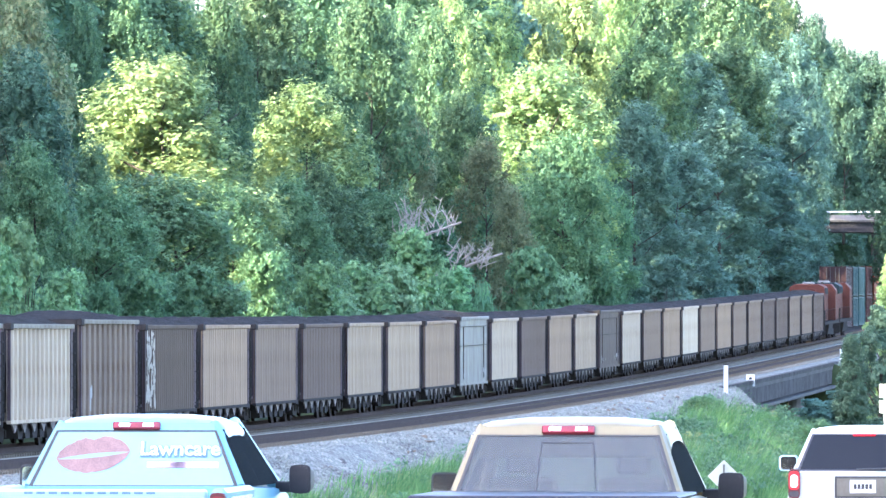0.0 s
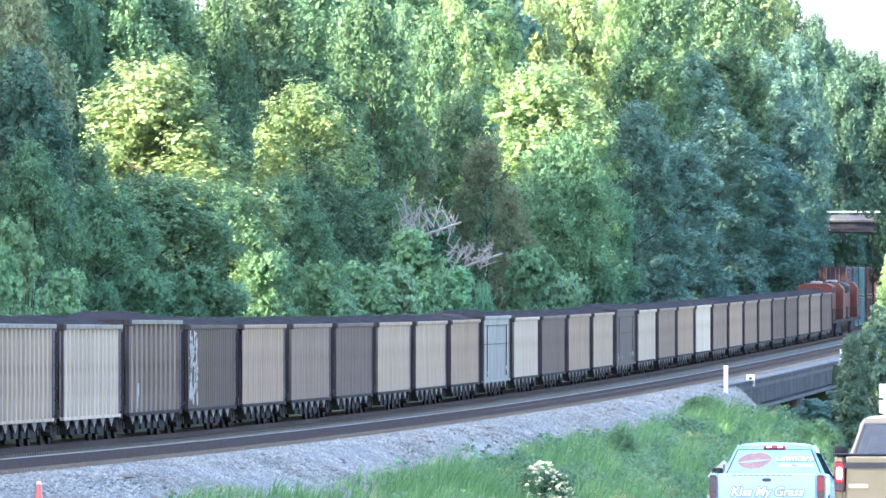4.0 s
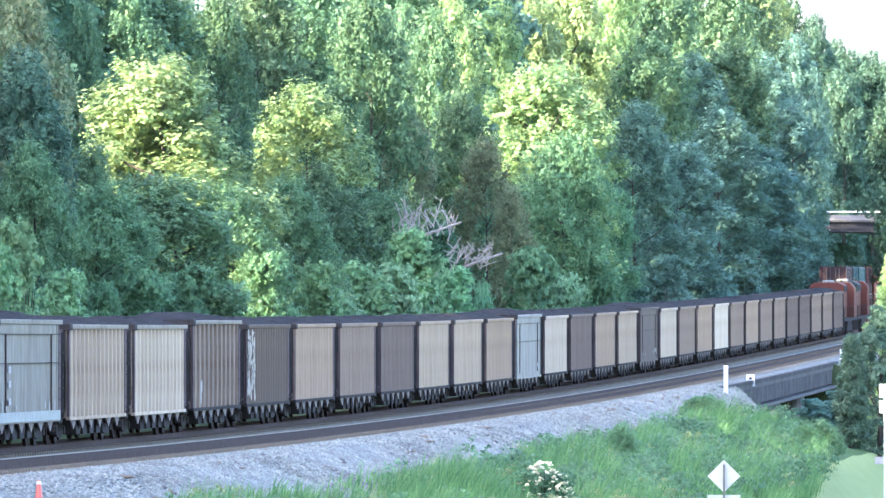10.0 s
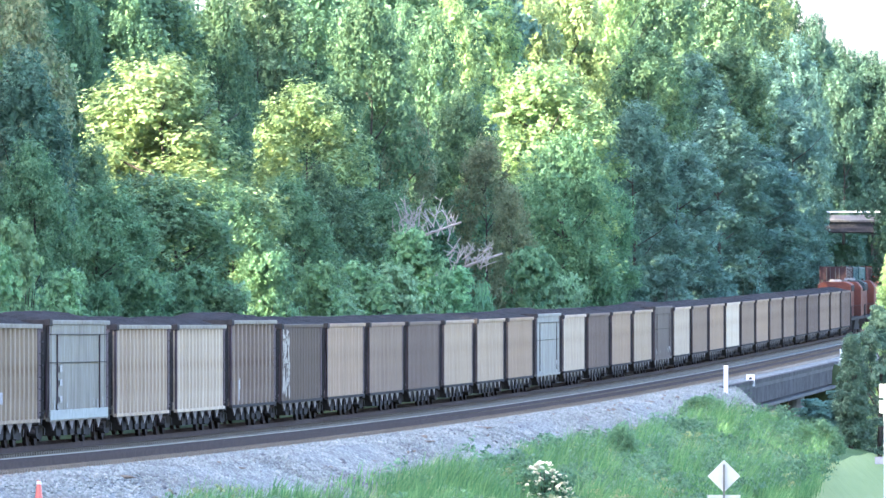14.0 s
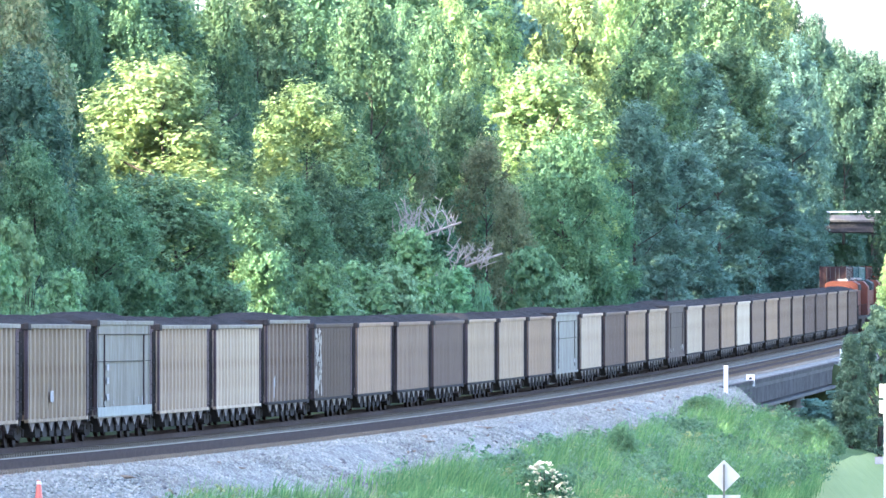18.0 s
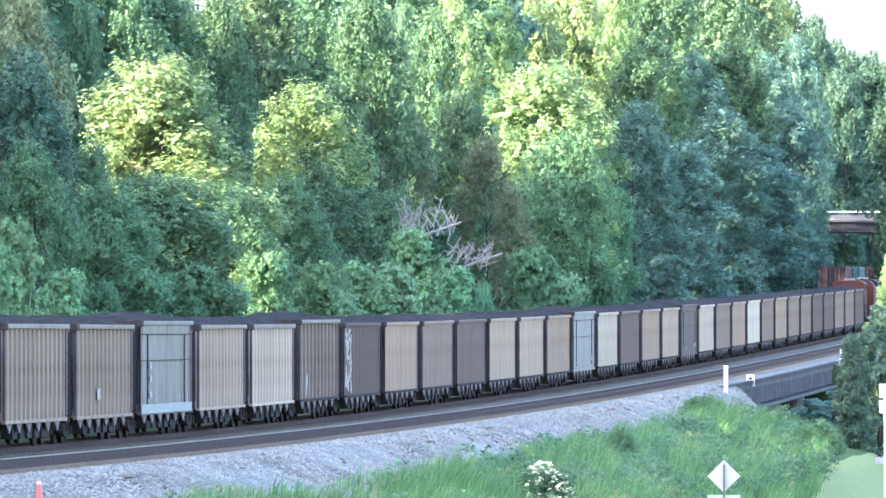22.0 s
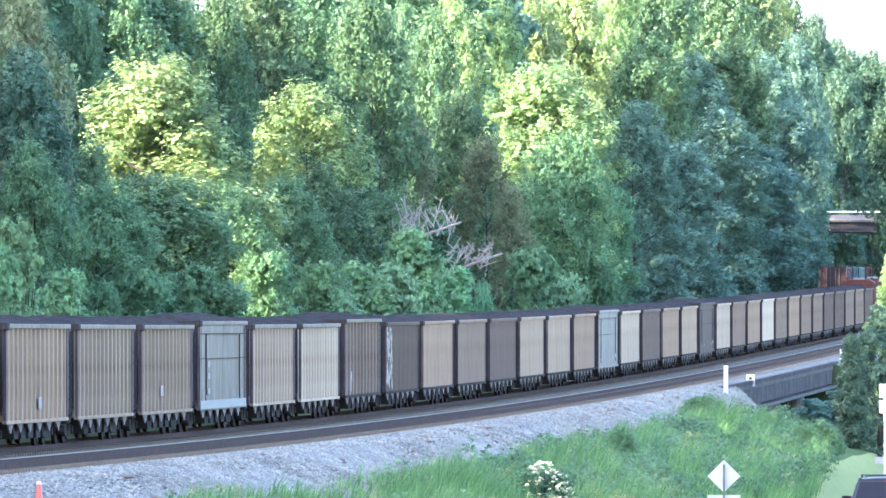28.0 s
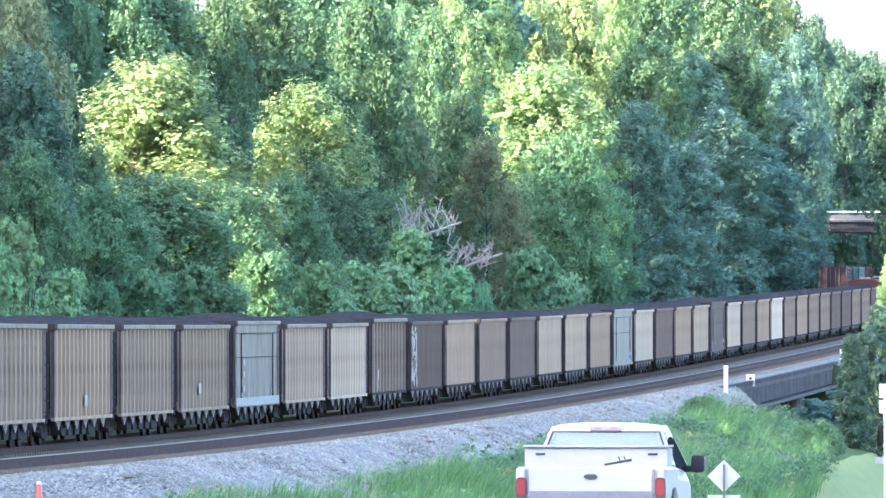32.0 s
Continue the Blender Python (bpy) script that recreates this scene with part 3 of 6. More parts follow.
# ---- trees ----
def leaf_cloud(name, lobes, leaves, size, mat, seed, droop=0.3):
    """Leaves on the shells of many lobes: (centre, radius, flatten)."""
    rng = np.random.default_rng(seed)
    vol = np.array([r * r for _, r, _ in lobes])
    pick = rng.choice(len(lobes), leaves, p=vol / vol.sum())
    c = np.array([l[0] for l in lobes])[pick]
    r = np.array([l[1] for l in lobes])[pick]
    fl = np.array([l[2] for l in lobes])[pick]
    n = rng.normal(size=(leaves, 3))
    n /= np.linalg.norm(n, axis=1)[:, None]
    n[:, 2] = np.where(n[:, 2] < -0.7, -n[:, 2], n[:, 2])
    rad = r * rng.uniform(0.45, 1.15, leaves)
    pos = c + n * rad[:, None] * np.stack([np.ones(leaves), np.ones(leaves), fl], 1)
    t = np.cross(n, rng.normal(size=(leaves, 3)))
    t /= np.linalg.norm(t, axis=1)[:, None]
    nn = n + rng.normal(scale=0.45, size=(leaves, 3)) + np.array([0, 0, 0.35])
    nn /= np.linalg.norm(nn, axis=1)[:, None]
    t = np.cross(nn, t)
    t /= np.linalg.norm(t, axis=1)[:, None]
    b = np.cross(nn, t)
    s = size * rng.uniform(0.6, 1.35, leaves)[:, None]
    v = np.stack([pos - t * s, pos - b * s * 0.75, pos + t * s - nn * s * droop, pos + b * s * 0.75], 1).reshape(-1, 3)
    f = np.arange(leaves * 4).reshape(-1, 4)
    me = bpy.data.meshes.new(name)
    me.from_pydata(v.tolist(), [], f.tolist())
    me.materials.append(mat)
    return me


def trunk_mesh(height, radius, seed, limbs=7, top=0.85):
    random.seed(seed)
    bm = bmesh.new()
    p = Vector((0, 0, -0.5))
    pts = [p.copy()]
    for i in range(5):
        p = p + Vector((random.uniform(-0.25, 0.25), random.uniform(-0.25, 0.25), height * top / 5))
        pts.append(p.copy())
    for i in range(5):
        tube(bm, pts[i], pts[i + 1], radius * (1 - i / 5.6), radius * (1 - (i + 1) / 5.6), 7)
    for i in range(limbs):
        u = random.uniform(1.8, 4.8)
        a = pts[int(u)].lerp(pts[int(u) + 1], u % 1)
        w = random.uniform(0, 6.28)
        ln = height * random.uniform(0.09, 0.16)
        m = a + Vector((math.cos(w) * ln * 0.6, math.sin(w) * ln * 0.6, ln * 0.4))
        e = m + Vector((math.cos(w + 0.4) * ln * 0.5, math.sin(w + 0.4) * ln * 0.5, ln * 0.5))
        tube(bm, a, m, radius * 0.32, radius * 0.2, 5)
        tube(bm, m, e, radius * 0.2, radius * 0.07, 5)
    return mesh_of("trunk", bm, M["bark"])


def tufted(name, lobes, tufts, per, size, mat, seed, spread=0.36, frond=0.0, core=0.1, rise=0.0):
    """Foliage in tufts on the outside of uneven lobes (centre, radius, flatten). frond: how far the tufts hang outwards; rise: how far they stand up."""
    rng = np.random.default_rng(seed)
    lc, lr, lf = np.array([l[0] for l in lobes]), np.array([l[1] for l in lobes]), np.array([l[2] for l in lobes])
    pick = rng.choice(len(lobes), tufts * 2, p=lr ** 2 / (lr ** 2).sum())
    n = rng.normal(size=(tufts * 2, 3))
    n /= np.linalg.norm(n, axis=1)[:, None]
    n[:, 2] = np.where(n[:, 2] < -0.55, -n[:, 2], n[:, 2])
    flat = np.stack([np.ones(tufts * 2), np.ones(tufts * 2), lf[pick]], 1)
    pos = lc[pick] + n * flat * (lr[pick] * (1.0 + rng.normal(scale=0.13, size=tufts * 2)))[:, None]
    squash = np.stack([1 / lr, 1 / lr, 1 / (lr * lf)], 1)
    deep = np.full(tufts * 2, 9.0)
    for i in range(len(lobes)):
        away = np.linalg.norm((pos - lc[i]) * squash[i], axis=1)
        deep = np.where((pick != i) & (away < deep), away, deep)
    order = np.argsort(-(np.minimum(deep, 0.9) + rng.uniform(0, 0.12, tufts * 2)))[:tufts]
    pos, n = pos[order], n[order]
    k = tufts * per
    at, out = np.repeat(pos, per, 0), np.repeat(n, per, 0)
    big = np.repeat(rng.uniform(0.65, 1.35, tufts), per)
    off = rng.normal(size=(k, 3)) * np.array([1, 1, 0.7]) * (spread * big)[:, None] * 0.62
    if frond:
        u = rng.random(k)
        way = np.repeat(np.stack([n[:, 0], n[:, 1], 0.35 + 0.4 * np.abs(n[:, 2])], 1), per, 0)
        way /= np.linalg.norm(way, axis=1)[:, None]
        off = off * 0.45 + way * (u * frond * big)[:, None] - np.array([0, 0, 1.0]) * (u ** 2 * frond * 0.55 * big)[:, None]
    if rise:
        up = out * 0.55 + np.array([0, 0, 0.8])
        off = off * 0.72 + up * (rng.random(k) ** 1.3 * rise * big)[:, None]
    face = out * 0.5 + off / (spread * 1.6) + rng.normal(scale=0.5, size=(k, 3)) + np.array([0, 0, 0.3])
    inside = int(k * core)
    ci = rng.choice(len(lobes), inside, p=lr ** 2 / (lr ** 2).sum())
    cn = rng.normal(size=(inside, 3))
    cn /= np.linalg.norm(cn, axis=1)[:, None]
    p = np.concatenate([at + off, lc[ci] + cn * (lr[ci] * rng.uniform(0.4, 0.8, inside))[:, None]])
    face = np.concatenate([face, cn + rng.normal(scale=0.3, size=(inside, 3))])
    face /= np.linalg.norm(face, axis=1)[:, None]
    side = np.cross(face, rng.normal(size=(k + inside, 3)))
    side /= np.linalg.norm(side, axis=1)[:, None]
    b = np.cross(face, side)
    s = size * rng.uniform(0.55, 1.4, k + inside)[:, None]
    s[k:] *= 1.9
    v = np.stack([p - side * s, p - b * s * 0.62, p + side * s - face * s * 0.35, p + b * s * 0.62], 1).reshape(-1, 3)
    me = bpy.data.meshes.new(name)
    me.from_pydata(v.tolist(), [], np.arange((k + inside) * 4).reshape(-1, 4).tolist())
    me.materials.append(mat)
    return me


def crown_lobes(seed, height, base, wide, count):
    """Lobes of several sizes in an egg-shaped, uneven crown from base to height."""
    rng = random.Random(seed)
    out = []
    for i in range(count):
        u = ((i + rng.random()) / count) ** 0.85
        z = base + (height - base) * u
        prof = math.sin(math.pi * min(1, 0.2 + 0.8 * u) ** 1.2) ** 0.5 + 0.06
        a = i * 2.4 + rng.uniform(-0.7, 0.7)
        r = wide * rng.choice((0.17, 0.22, 0.26, 0.32))
        rr = max(0.0, wide * prof * rng.uniform(0.62, 1.1) - r * 0.55)
        out.append((np.array([rr * math.cos(a), rr * math.sin(a), z]), r, rng.uniform(0.75, 1.05)))
    return out


KINDS, DEEP = [], []


def tree_kinds():
    spec = [(22, 1.5, 4.6, 62, 1550, 0.16, "leaf_green"), (25, 2.0, 5.0, 66, 1700, 0.165, "leaf_green"), (20, 1.2, 4.2, 66, 2100, 0.145, "leaf_light"),
            (27, 1.5, 4.4, 74, 1600, 0.18, "leaf_dark"), (23, 1.0, 3.8, 62, 1400, 0.175, "leaf_dark"), (18, 1.2, 4.0, 54, 1450, 0.14, "leaf_green"),
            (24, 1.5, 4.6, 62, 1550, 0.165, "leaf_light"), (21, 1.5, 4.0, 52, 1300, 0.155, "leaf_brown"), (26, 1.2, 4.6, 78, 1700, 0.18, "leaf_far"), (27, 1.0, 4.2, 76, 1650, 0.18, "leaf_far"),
            (17, 0.8, 4.2, 58, 1900, 0.135, "leaf_mid")]
    for i, (h, base, wide, count, tufts, size, mat) in enumerate(spec):
        lobes = crown_lobes(40 + i, h - 1, base, wide, count)
        t = trunk_mesh(h, 0.28, 20 + i)
        KINDS.append((t, tufted("crown", lobes, tufts, 15, size * 0.92, M[mat], 60 + i, rise=0.75), h))
        DEEP.append((t, tufted("crown", lobes, tufts * 3 // 5, 10, size * 1.4, M[mat], 160 + i, 0.45), h))


tree_kinds()
TREE_WORDS = ["tall leafy green broadleaf tree", "tall spreading green broadleaf tree", "yellow-green broadleaf tree", "tall dark green broadleaf tree", "narrow dark green broadleaf tree",
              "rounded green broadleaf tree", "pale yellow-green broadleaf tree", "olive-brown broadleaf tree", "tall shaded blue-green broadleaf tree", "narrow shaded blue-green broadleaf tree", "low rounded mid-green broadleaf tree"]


def tree(kind, x, y, z, scale, turn, wide=1.0, deep=False):
    t, c, h = (DEEP if deep else KINDS)[kind]
    ob = thing("tree", TREE_WORDS[kind] + " in the wood behind the railway", "tree", "trees behind the railway", Matrix.LocRotScale((x, y, z), Euler((0, 0, turn)), (scale * wide, scale * wide, scale)))
    shared("trunk", t, ob)
    shared("crown", c, ob)
    return ob


def s_at(x, y):
    """How far along the line, and how far left of it, a place lies."""
    i = int(np.argmin((PX - x) ** 2 + (PY - y) ** 2))
    a = PA[i]
    return float(PS[i]), (x - PX[i]) * math.cos(a) - (y - PY[i]) * math.sin(a)


def ground_at(x, y):
    s, o = s_at(x, y)
    return ground_height(o, s)


def plant(kind, off, s, scale, turn, wide=1.0, deep=True):
    p = on_line(s, -off)
    return tree(kind, p.x, p.y, ground_height(-off, s) - 0.3, scale, turn, wide, deep)


# glades on the sunny side of the trees that stand in the light
SUNWARD = Vector((math.sin(SUN_TURN), math.cos(SUN_TURN), 0))
SUNCROSS = Vector((SUNWARD.y, -SUNWARD.x, 0))
CLEAR = []
OPEN = []
for _px, _off, _w in ((275, 16, 8.0), (545, 16, 4.3), (970, 14, 6.5), (930, 25, 7.0), (1010, 24, 7.0), (1085, 23, 6.0), (868, 25, 6.0), (800, 29, 8.0), (1350, 24, 4.0)):
    _d = (41.0 + _off) / (HEAD - (_px - 784) / 15509.0)
    if _off < 20:
        OPEN.append((_px, _d, 6.0 * _w))
    CLEAR.append((Vector(((_px - 784) * _d / 15509.0, _d, 0)), _w))
for _c, _w in CLEAR:
    _c.z = 0.0
random.seed(11)
WOOD, BACK = [], []
for _row, (_off, _step, _hs) in enumerate(((18, 7.5, 0.42), (29, 5.5, 0.9), (36, 6.5, 0.95))):
    _s = -520.0
    while _s < 900:
        _far = _s > 380
        _u = [random.random() for _ in range(8)]
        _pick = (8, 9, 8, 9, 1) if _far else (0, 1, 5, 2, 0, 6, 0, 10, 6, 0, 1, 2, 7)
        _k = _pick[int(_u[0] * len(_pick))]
        if _row == 0 and not _far and _k == 8:
            _k = 5
        _sc = _hs * (0.85 + 0.3 * _u[1]) * (1.25 if _far else 1.05 if _s > 230 else 1.0)
        _q = on_line(_s, -_off)
        _q.z = 0.0
        _view = 784 + 15509 * _q.x / max(_q.y, 1.0)
        if _row and 0 < _s < 420:
            _crest = 3.1 + (560 + 45 * _u[2] if _view < 660 or _view > 850 else 540 + 35 * _u[2]) * _q.y / 15509.0
            _sc = (_crest - ground_height(-_off, _s)) / KINDS[_k][2]
        if _row and _view < 250:
            _sc = (20.5 + 3.5 * _u[3]) / KINDS[_k][2]
        _o = _off + 5.0 * _u[4] - 2.5
        if any(abs(_view - px) < hw and 0 < _q.y < dd - 1.0 for px, dd, hw in OPEN):
            pass
        elif any(2.0 < (_q - c) @ SUNWARD < 36.0 and abs((_q - c) @ SUNCROSS) < w for c, w in CLEAR):
            pass
        elif -70 < _s < 600 and (_row < 2 or _s < 400):
            plant(_k, _o, _s, _sc, 6.28 * _u[5], 0.95 + 0.3 * _u[6], not (_row == 1 and 60 < _view < 340))
        else:
            _p = on_line(_s, -_o)
            (WOOD if _s > 0 else BACK).append((_p.x, _p.y, ground_height(-_o, _s), (30 * max(_sc, 0.85) if _s < 0 else 23 * _sc)))
        _s += _step * (0.8 + 0.45 * _u[7]) * (1.35 if _far else 1.0)


def far_wood(name, trees, leaves, size, seed, label):
    """The wood beyond, too far or too much to tell tree from tree."""
    rng = random.Random(seed)
    lobes = []
    for x, y, z, h in trees:
        for i in range(30):
            u = rng.random()
            a, rr = rng.uniform(0, 6.283), 4.4 * rng.uniform(0.3, 1.0) * (math.sin(math.pi * min(1.0, 0.15 + 0.8 * u)) ** 0.6)
            lobes.append((np.array([x + rr * math.cos(a), y + rr * math.sin(a), z + 1.5 + (h - 2.2) * u]), rng.uniform(1.0, 1.7), 0.85))
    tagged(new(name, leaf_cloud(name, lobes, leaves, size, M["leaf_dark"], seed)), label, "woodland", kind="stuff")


# hidden trees added sunward of the far trees to shade them
for _px, _d in ((1548, 1010), (1500, 1030), (1460, 1020)):
    for _i in range(1, 5):
        for _w in (-5, 0, 5):
            _p = Vector(((_px - 784) * _d / 15509.0, _d, 0)) + SUNWARD * 8.5 * _i + SUNCROSS * _w
            WOOD.append((_p.x, _p.y, ground_at(_p.x, _p.y), 27 + _i * 1.5))
# unseen trees added to keep the low sun off road and train
for _s in range(-360, -40, 6):
    for _off in (40, 52, 64):
        _p = on_line(_s + random.uniform(-2, 2), -_off - random.uniform(-3, 3))
        BACK.append((_p.x, _p.y, ground_at(_p.x, _p.y), random.uniform(24, 29)))
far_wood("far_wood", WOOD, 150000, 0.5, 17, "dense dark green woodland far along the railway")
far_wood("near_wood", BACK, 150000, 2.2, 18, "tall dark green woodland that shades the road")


# ---- shrubs, vines, dead wood, weeds ----
SHRUBS = []


def shrub_kinds():
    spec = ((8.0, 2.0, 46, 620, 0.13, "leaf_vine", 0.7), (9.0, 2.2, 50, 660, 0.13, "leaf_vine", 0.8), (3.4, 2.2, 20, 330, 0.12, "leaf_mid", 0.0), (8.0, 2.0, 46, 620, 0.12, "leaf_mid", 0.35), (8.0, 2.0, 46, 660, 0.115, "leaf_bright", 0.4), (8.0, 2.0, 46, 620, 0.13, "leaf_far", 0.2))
    for i, (h, wide, count, tufts, size, mat, frond) in enumerate(spec):
        rng = random.Random(90 + i)
        lobes = []
        for _ in range(count):
            u = rng.random()
            a, rr = rng.uniform(0, 6.283), wide * rng.uniform(0.15, 0.95) * (1.05 - 0.65 * u ** 2)
            lobes.append((np.array([rr * math.cos(a), rr * math.sin(a), 0.3 + (h - 0.9) * u]), rng.uniform(0.4, 0.9), rng.uniform(0.6, 0.9)))
        bm = bmesh.new()
        random.seed(i)
        for j in range(7):
            w = random.uniform(0, 6.28)
            tube(bm, (0.2 * math.cos(w), 0.2 * math.sin(w), -0.3), (math.cos(w) * wide * 0.6, math.sin(w) * wide * 0.6, h * 0.65), 0.06, 0.02, 5)
        SHRUBS.append((mesh_of("stems", bm, M["bark"]), tufted("foliage", lobes, tufts, 14, size, M[mat], 190 + i, 0.3, frond)))


shrub_kinds()


def shrub(kind, p, scale, turn, label, wide=1.0):
    ob = thing("shrub", label, "shrub", "shrubs along the railway", Matrix.LocRotScale(p, Euler((0, 0, turn)), (scale * wide, scale * wide, scale)))
    shared("stems", SHRUBS[kind][0], ob)
    shared("foliage", SHRUBS[kind][1], ob)
    return ob


random.seed(21)
_s = 60.0
while _s < 560:
    _p = on_line(_s + random.uniform(-2, 2), -11.0 - random.uniform(-0.8, 1.2))
    _p.z = ground_at(_p.x, _p.y) - 0.2
    shrub(random.choice((0, 3, 2, 2) if _s < 300 else (5, 5)), _p, random.uniform(0.55, 0.8), random.uniform(0, 6.28), "green vine-covered shrub at the edge of the wood", random.uniform(0.75, 1.0))
    _s += random.uniform(5.5, 7.5) * (1.0 if _s < 330 else 1.5)


def sight(px, d, y):
    """The place at depth d behind the picture point (px, y)."""
    return Vector(((px - 784) * d / 15509.0, d, 3.146 + (618.8 - y) * d / 15509.0))


def featured(kind, px, off, top, half, label=""):
    """A tree that stands out: its place across, its distance from the line, its top and half its width."""
    d = (41.0 + off) / (HEAD - (px - 784) / 15509.0)
    v = sight(px, d, top)
    g = ground_at(v.x, v.y) - 0.3
    sc = (v.z - g) / KINDS[kind][2]
    wd = half * d / 15509.0 / (KWIDE[kind] * sc)
    ob = tree(kind, v.x, d, g, sc, px * 0.7, wd)
    if label:
        tagged(ob, label)


KWIDE = [4.6, 5.0, 4.2, 4.4, 3.8, 4.0, 4.6, 4.0, 4.6, 4.2, 4.2]
LIT_BACK = ((0, 145, 23, 22, 55), (1, 225, 26, -8, 85), (6, 300, 25, -30, 80), (1, 385, 23, -14, 80), (0, 470, 25, -50, 100), (1, 560, 24, -40, 95), (0, 645, 20, -12, 90), (0, 715, 26, 18, 50), (0, 765, 22, 30, 72), (6, 800, 26, 8, 65), (2, 868, 25, 8, 75),
            (6, 930, 25, -10, 85), (2, 1010, 24, -35, 95), (6, 1085, 23, -40, 75))
MIDDLE = ((2, 282, 16, 116, 172), (6, 540, 16, 160, 118), (2, 962, 14, 128, 132), (0, 815, 19, 175, 70), (7, 720, 19, 200, 55), (7, 860, 14, 255, 60), (7, 905, 11, 340, 45), (10, 1005, 11, 245, 92),
          # px 45 and 42: one tree, its shaded body and sunlit top by leaf colour
          (10, 1072, 10.5, 330, 58), (3, 45, 13, 95, 88), (7, 42, 15.5, -45, 92), (5, 150, 14, 260, 75), (10, 60, 12, 260, 80))
LOW = ((10, 180, 12, 330, 105), (10, 300, 12, 320, 130), (10, 410, 12, 335, 85), (10, 510, 12, 325, 90), (0, 615, 12, 345, 85), (10, 690, 13, 350, 75), (0, 570, 13, 300, 65))
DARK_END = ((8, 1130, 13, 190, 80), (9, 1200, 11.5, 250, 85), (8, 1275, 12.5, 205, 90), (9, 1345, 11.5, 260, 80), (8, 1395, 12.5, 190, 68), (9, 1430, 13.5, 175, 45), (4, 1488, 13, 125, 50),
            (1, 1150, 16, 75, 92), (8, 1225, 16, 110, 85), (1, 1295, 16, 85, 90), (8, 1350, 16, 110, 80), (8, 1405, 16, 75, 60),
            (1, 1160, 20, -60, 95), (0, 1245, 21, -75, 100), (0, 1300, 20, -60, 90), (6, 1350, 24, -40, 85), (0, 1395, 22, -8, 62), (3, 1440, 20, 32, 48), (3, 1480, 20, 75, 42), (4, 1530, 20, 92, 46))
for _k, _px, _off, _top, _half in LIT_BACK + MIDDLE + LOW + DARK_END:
    featured(_k, _px, _off, _top, _half)


for _px, _d, _top, _k in ((1592, 880, 130, 3), (1622, 860, 60, 4), (1548, 1010, 110, 4), (1500, 1030, 95, 3), (1460, 1020, 100, 3)):
    _v = sight(_px, _d, _top)
    _g = ground_at(_v.x, _v.y) - 0.5
    tree(_k, _v.x, _d, _g, (_v.z - _g) / KINDS[_k][2], _px, 0.8)


def dead_branches():
    """A fallen, bleached tree-top that lies in the vines."""
    root = thing("fallen_tree", "bleached bare branches of a fallen tree among the vines", "dead tree")
    rng = random.Random(5)
    for cx, cy, n, lean in ((760, 400, 26, -0.1), (835, 455, 22, 0.5)):
        d = 50.6 / (HEAD - (cx - 784) / 15509.0)
        bm = bmesh.new()
        c = sight(cx, d, cy)
        tube(bm, c + Vector((-2.2, 1, -1.2)), c + Vector((1.8, -0.5, 0.2)), 0.13, 0.06, 6)
        for _ in range(n):
            a = c + Vector((rng.uniform(-1.8, 1.4), rng.uniform(-0.6, 0.6), rng.uniform(-0.9, 0.2)))
            e = a + Vector((rng.uniform(-0.7, 0.7) + lean, rng.uniform(-0.6, 0.2), rng.uniform(0.5, 1.9) * (1 - abs(lean))))
            tube(bm, a, e, 0.045, 0.02, 5)
            for _ in range(3):
                q = a.lerp(e, rng.uniform(0.4, 0.95))
                tube(bm, q, q + Vector((rng.uniform(-0.5, 0.5), rng.uniform(-0.3, 0.3), rng.uniform(0.1, 0.7))), 0.03, 0.016, 4)
        part("bare_branch", bm, M["dead_wood"], root)


dead_branches()


def blades(name, spots, mat, label, parent=None):
    """Grass: spots of (place, height, lean, width)."""
    rng = np.random.default_rng(3)
    n = len(spots)
    p = np.array([s[0] for s in spots])
    h = np.array([s[1] for s in spots])[:, None]
    w = np.array([s[2] for s in spots])[:, None]
    a = rng.uniform(0, 2 * np.pi, n)
    side = np.stack([np.cos(a), np.sin(a) * 0.5, np.zeros(n)], 1)
    side /= np.linalg.norm(side, axis=1)[:, None]
    b = rng.uniform(0, 2 * np.pi, n)
    lean = np.stack([np.cos(b), np.sin(b), np.zeros(n)], 1) * rng.uniform(0.05, 0.5, n)[:, None] + np.array([0.3, -0.1, 0])
    up = np.array([0, 0, 1.0])
    m1, m2 = p + (up * 0.55 + lean * 0.25) * h, p + (up * 0.92 + lean * 0.8) * h
    v = np.stack([p - side * w, p + side * w, m1 + side * w * 0.8, m1 - side * w * 0.8, m2], 1).reshape(-1, 3)
    f = []
    for i in range(n):
        k = i * 5
        f.append((k, k + 1, k + 2, k + 3))
        f.append((k + 3, k + 2, k + 4))
    return tagged(raw(name, v.tolist(), f, mat, parent), label, "grass", kind="stuff")


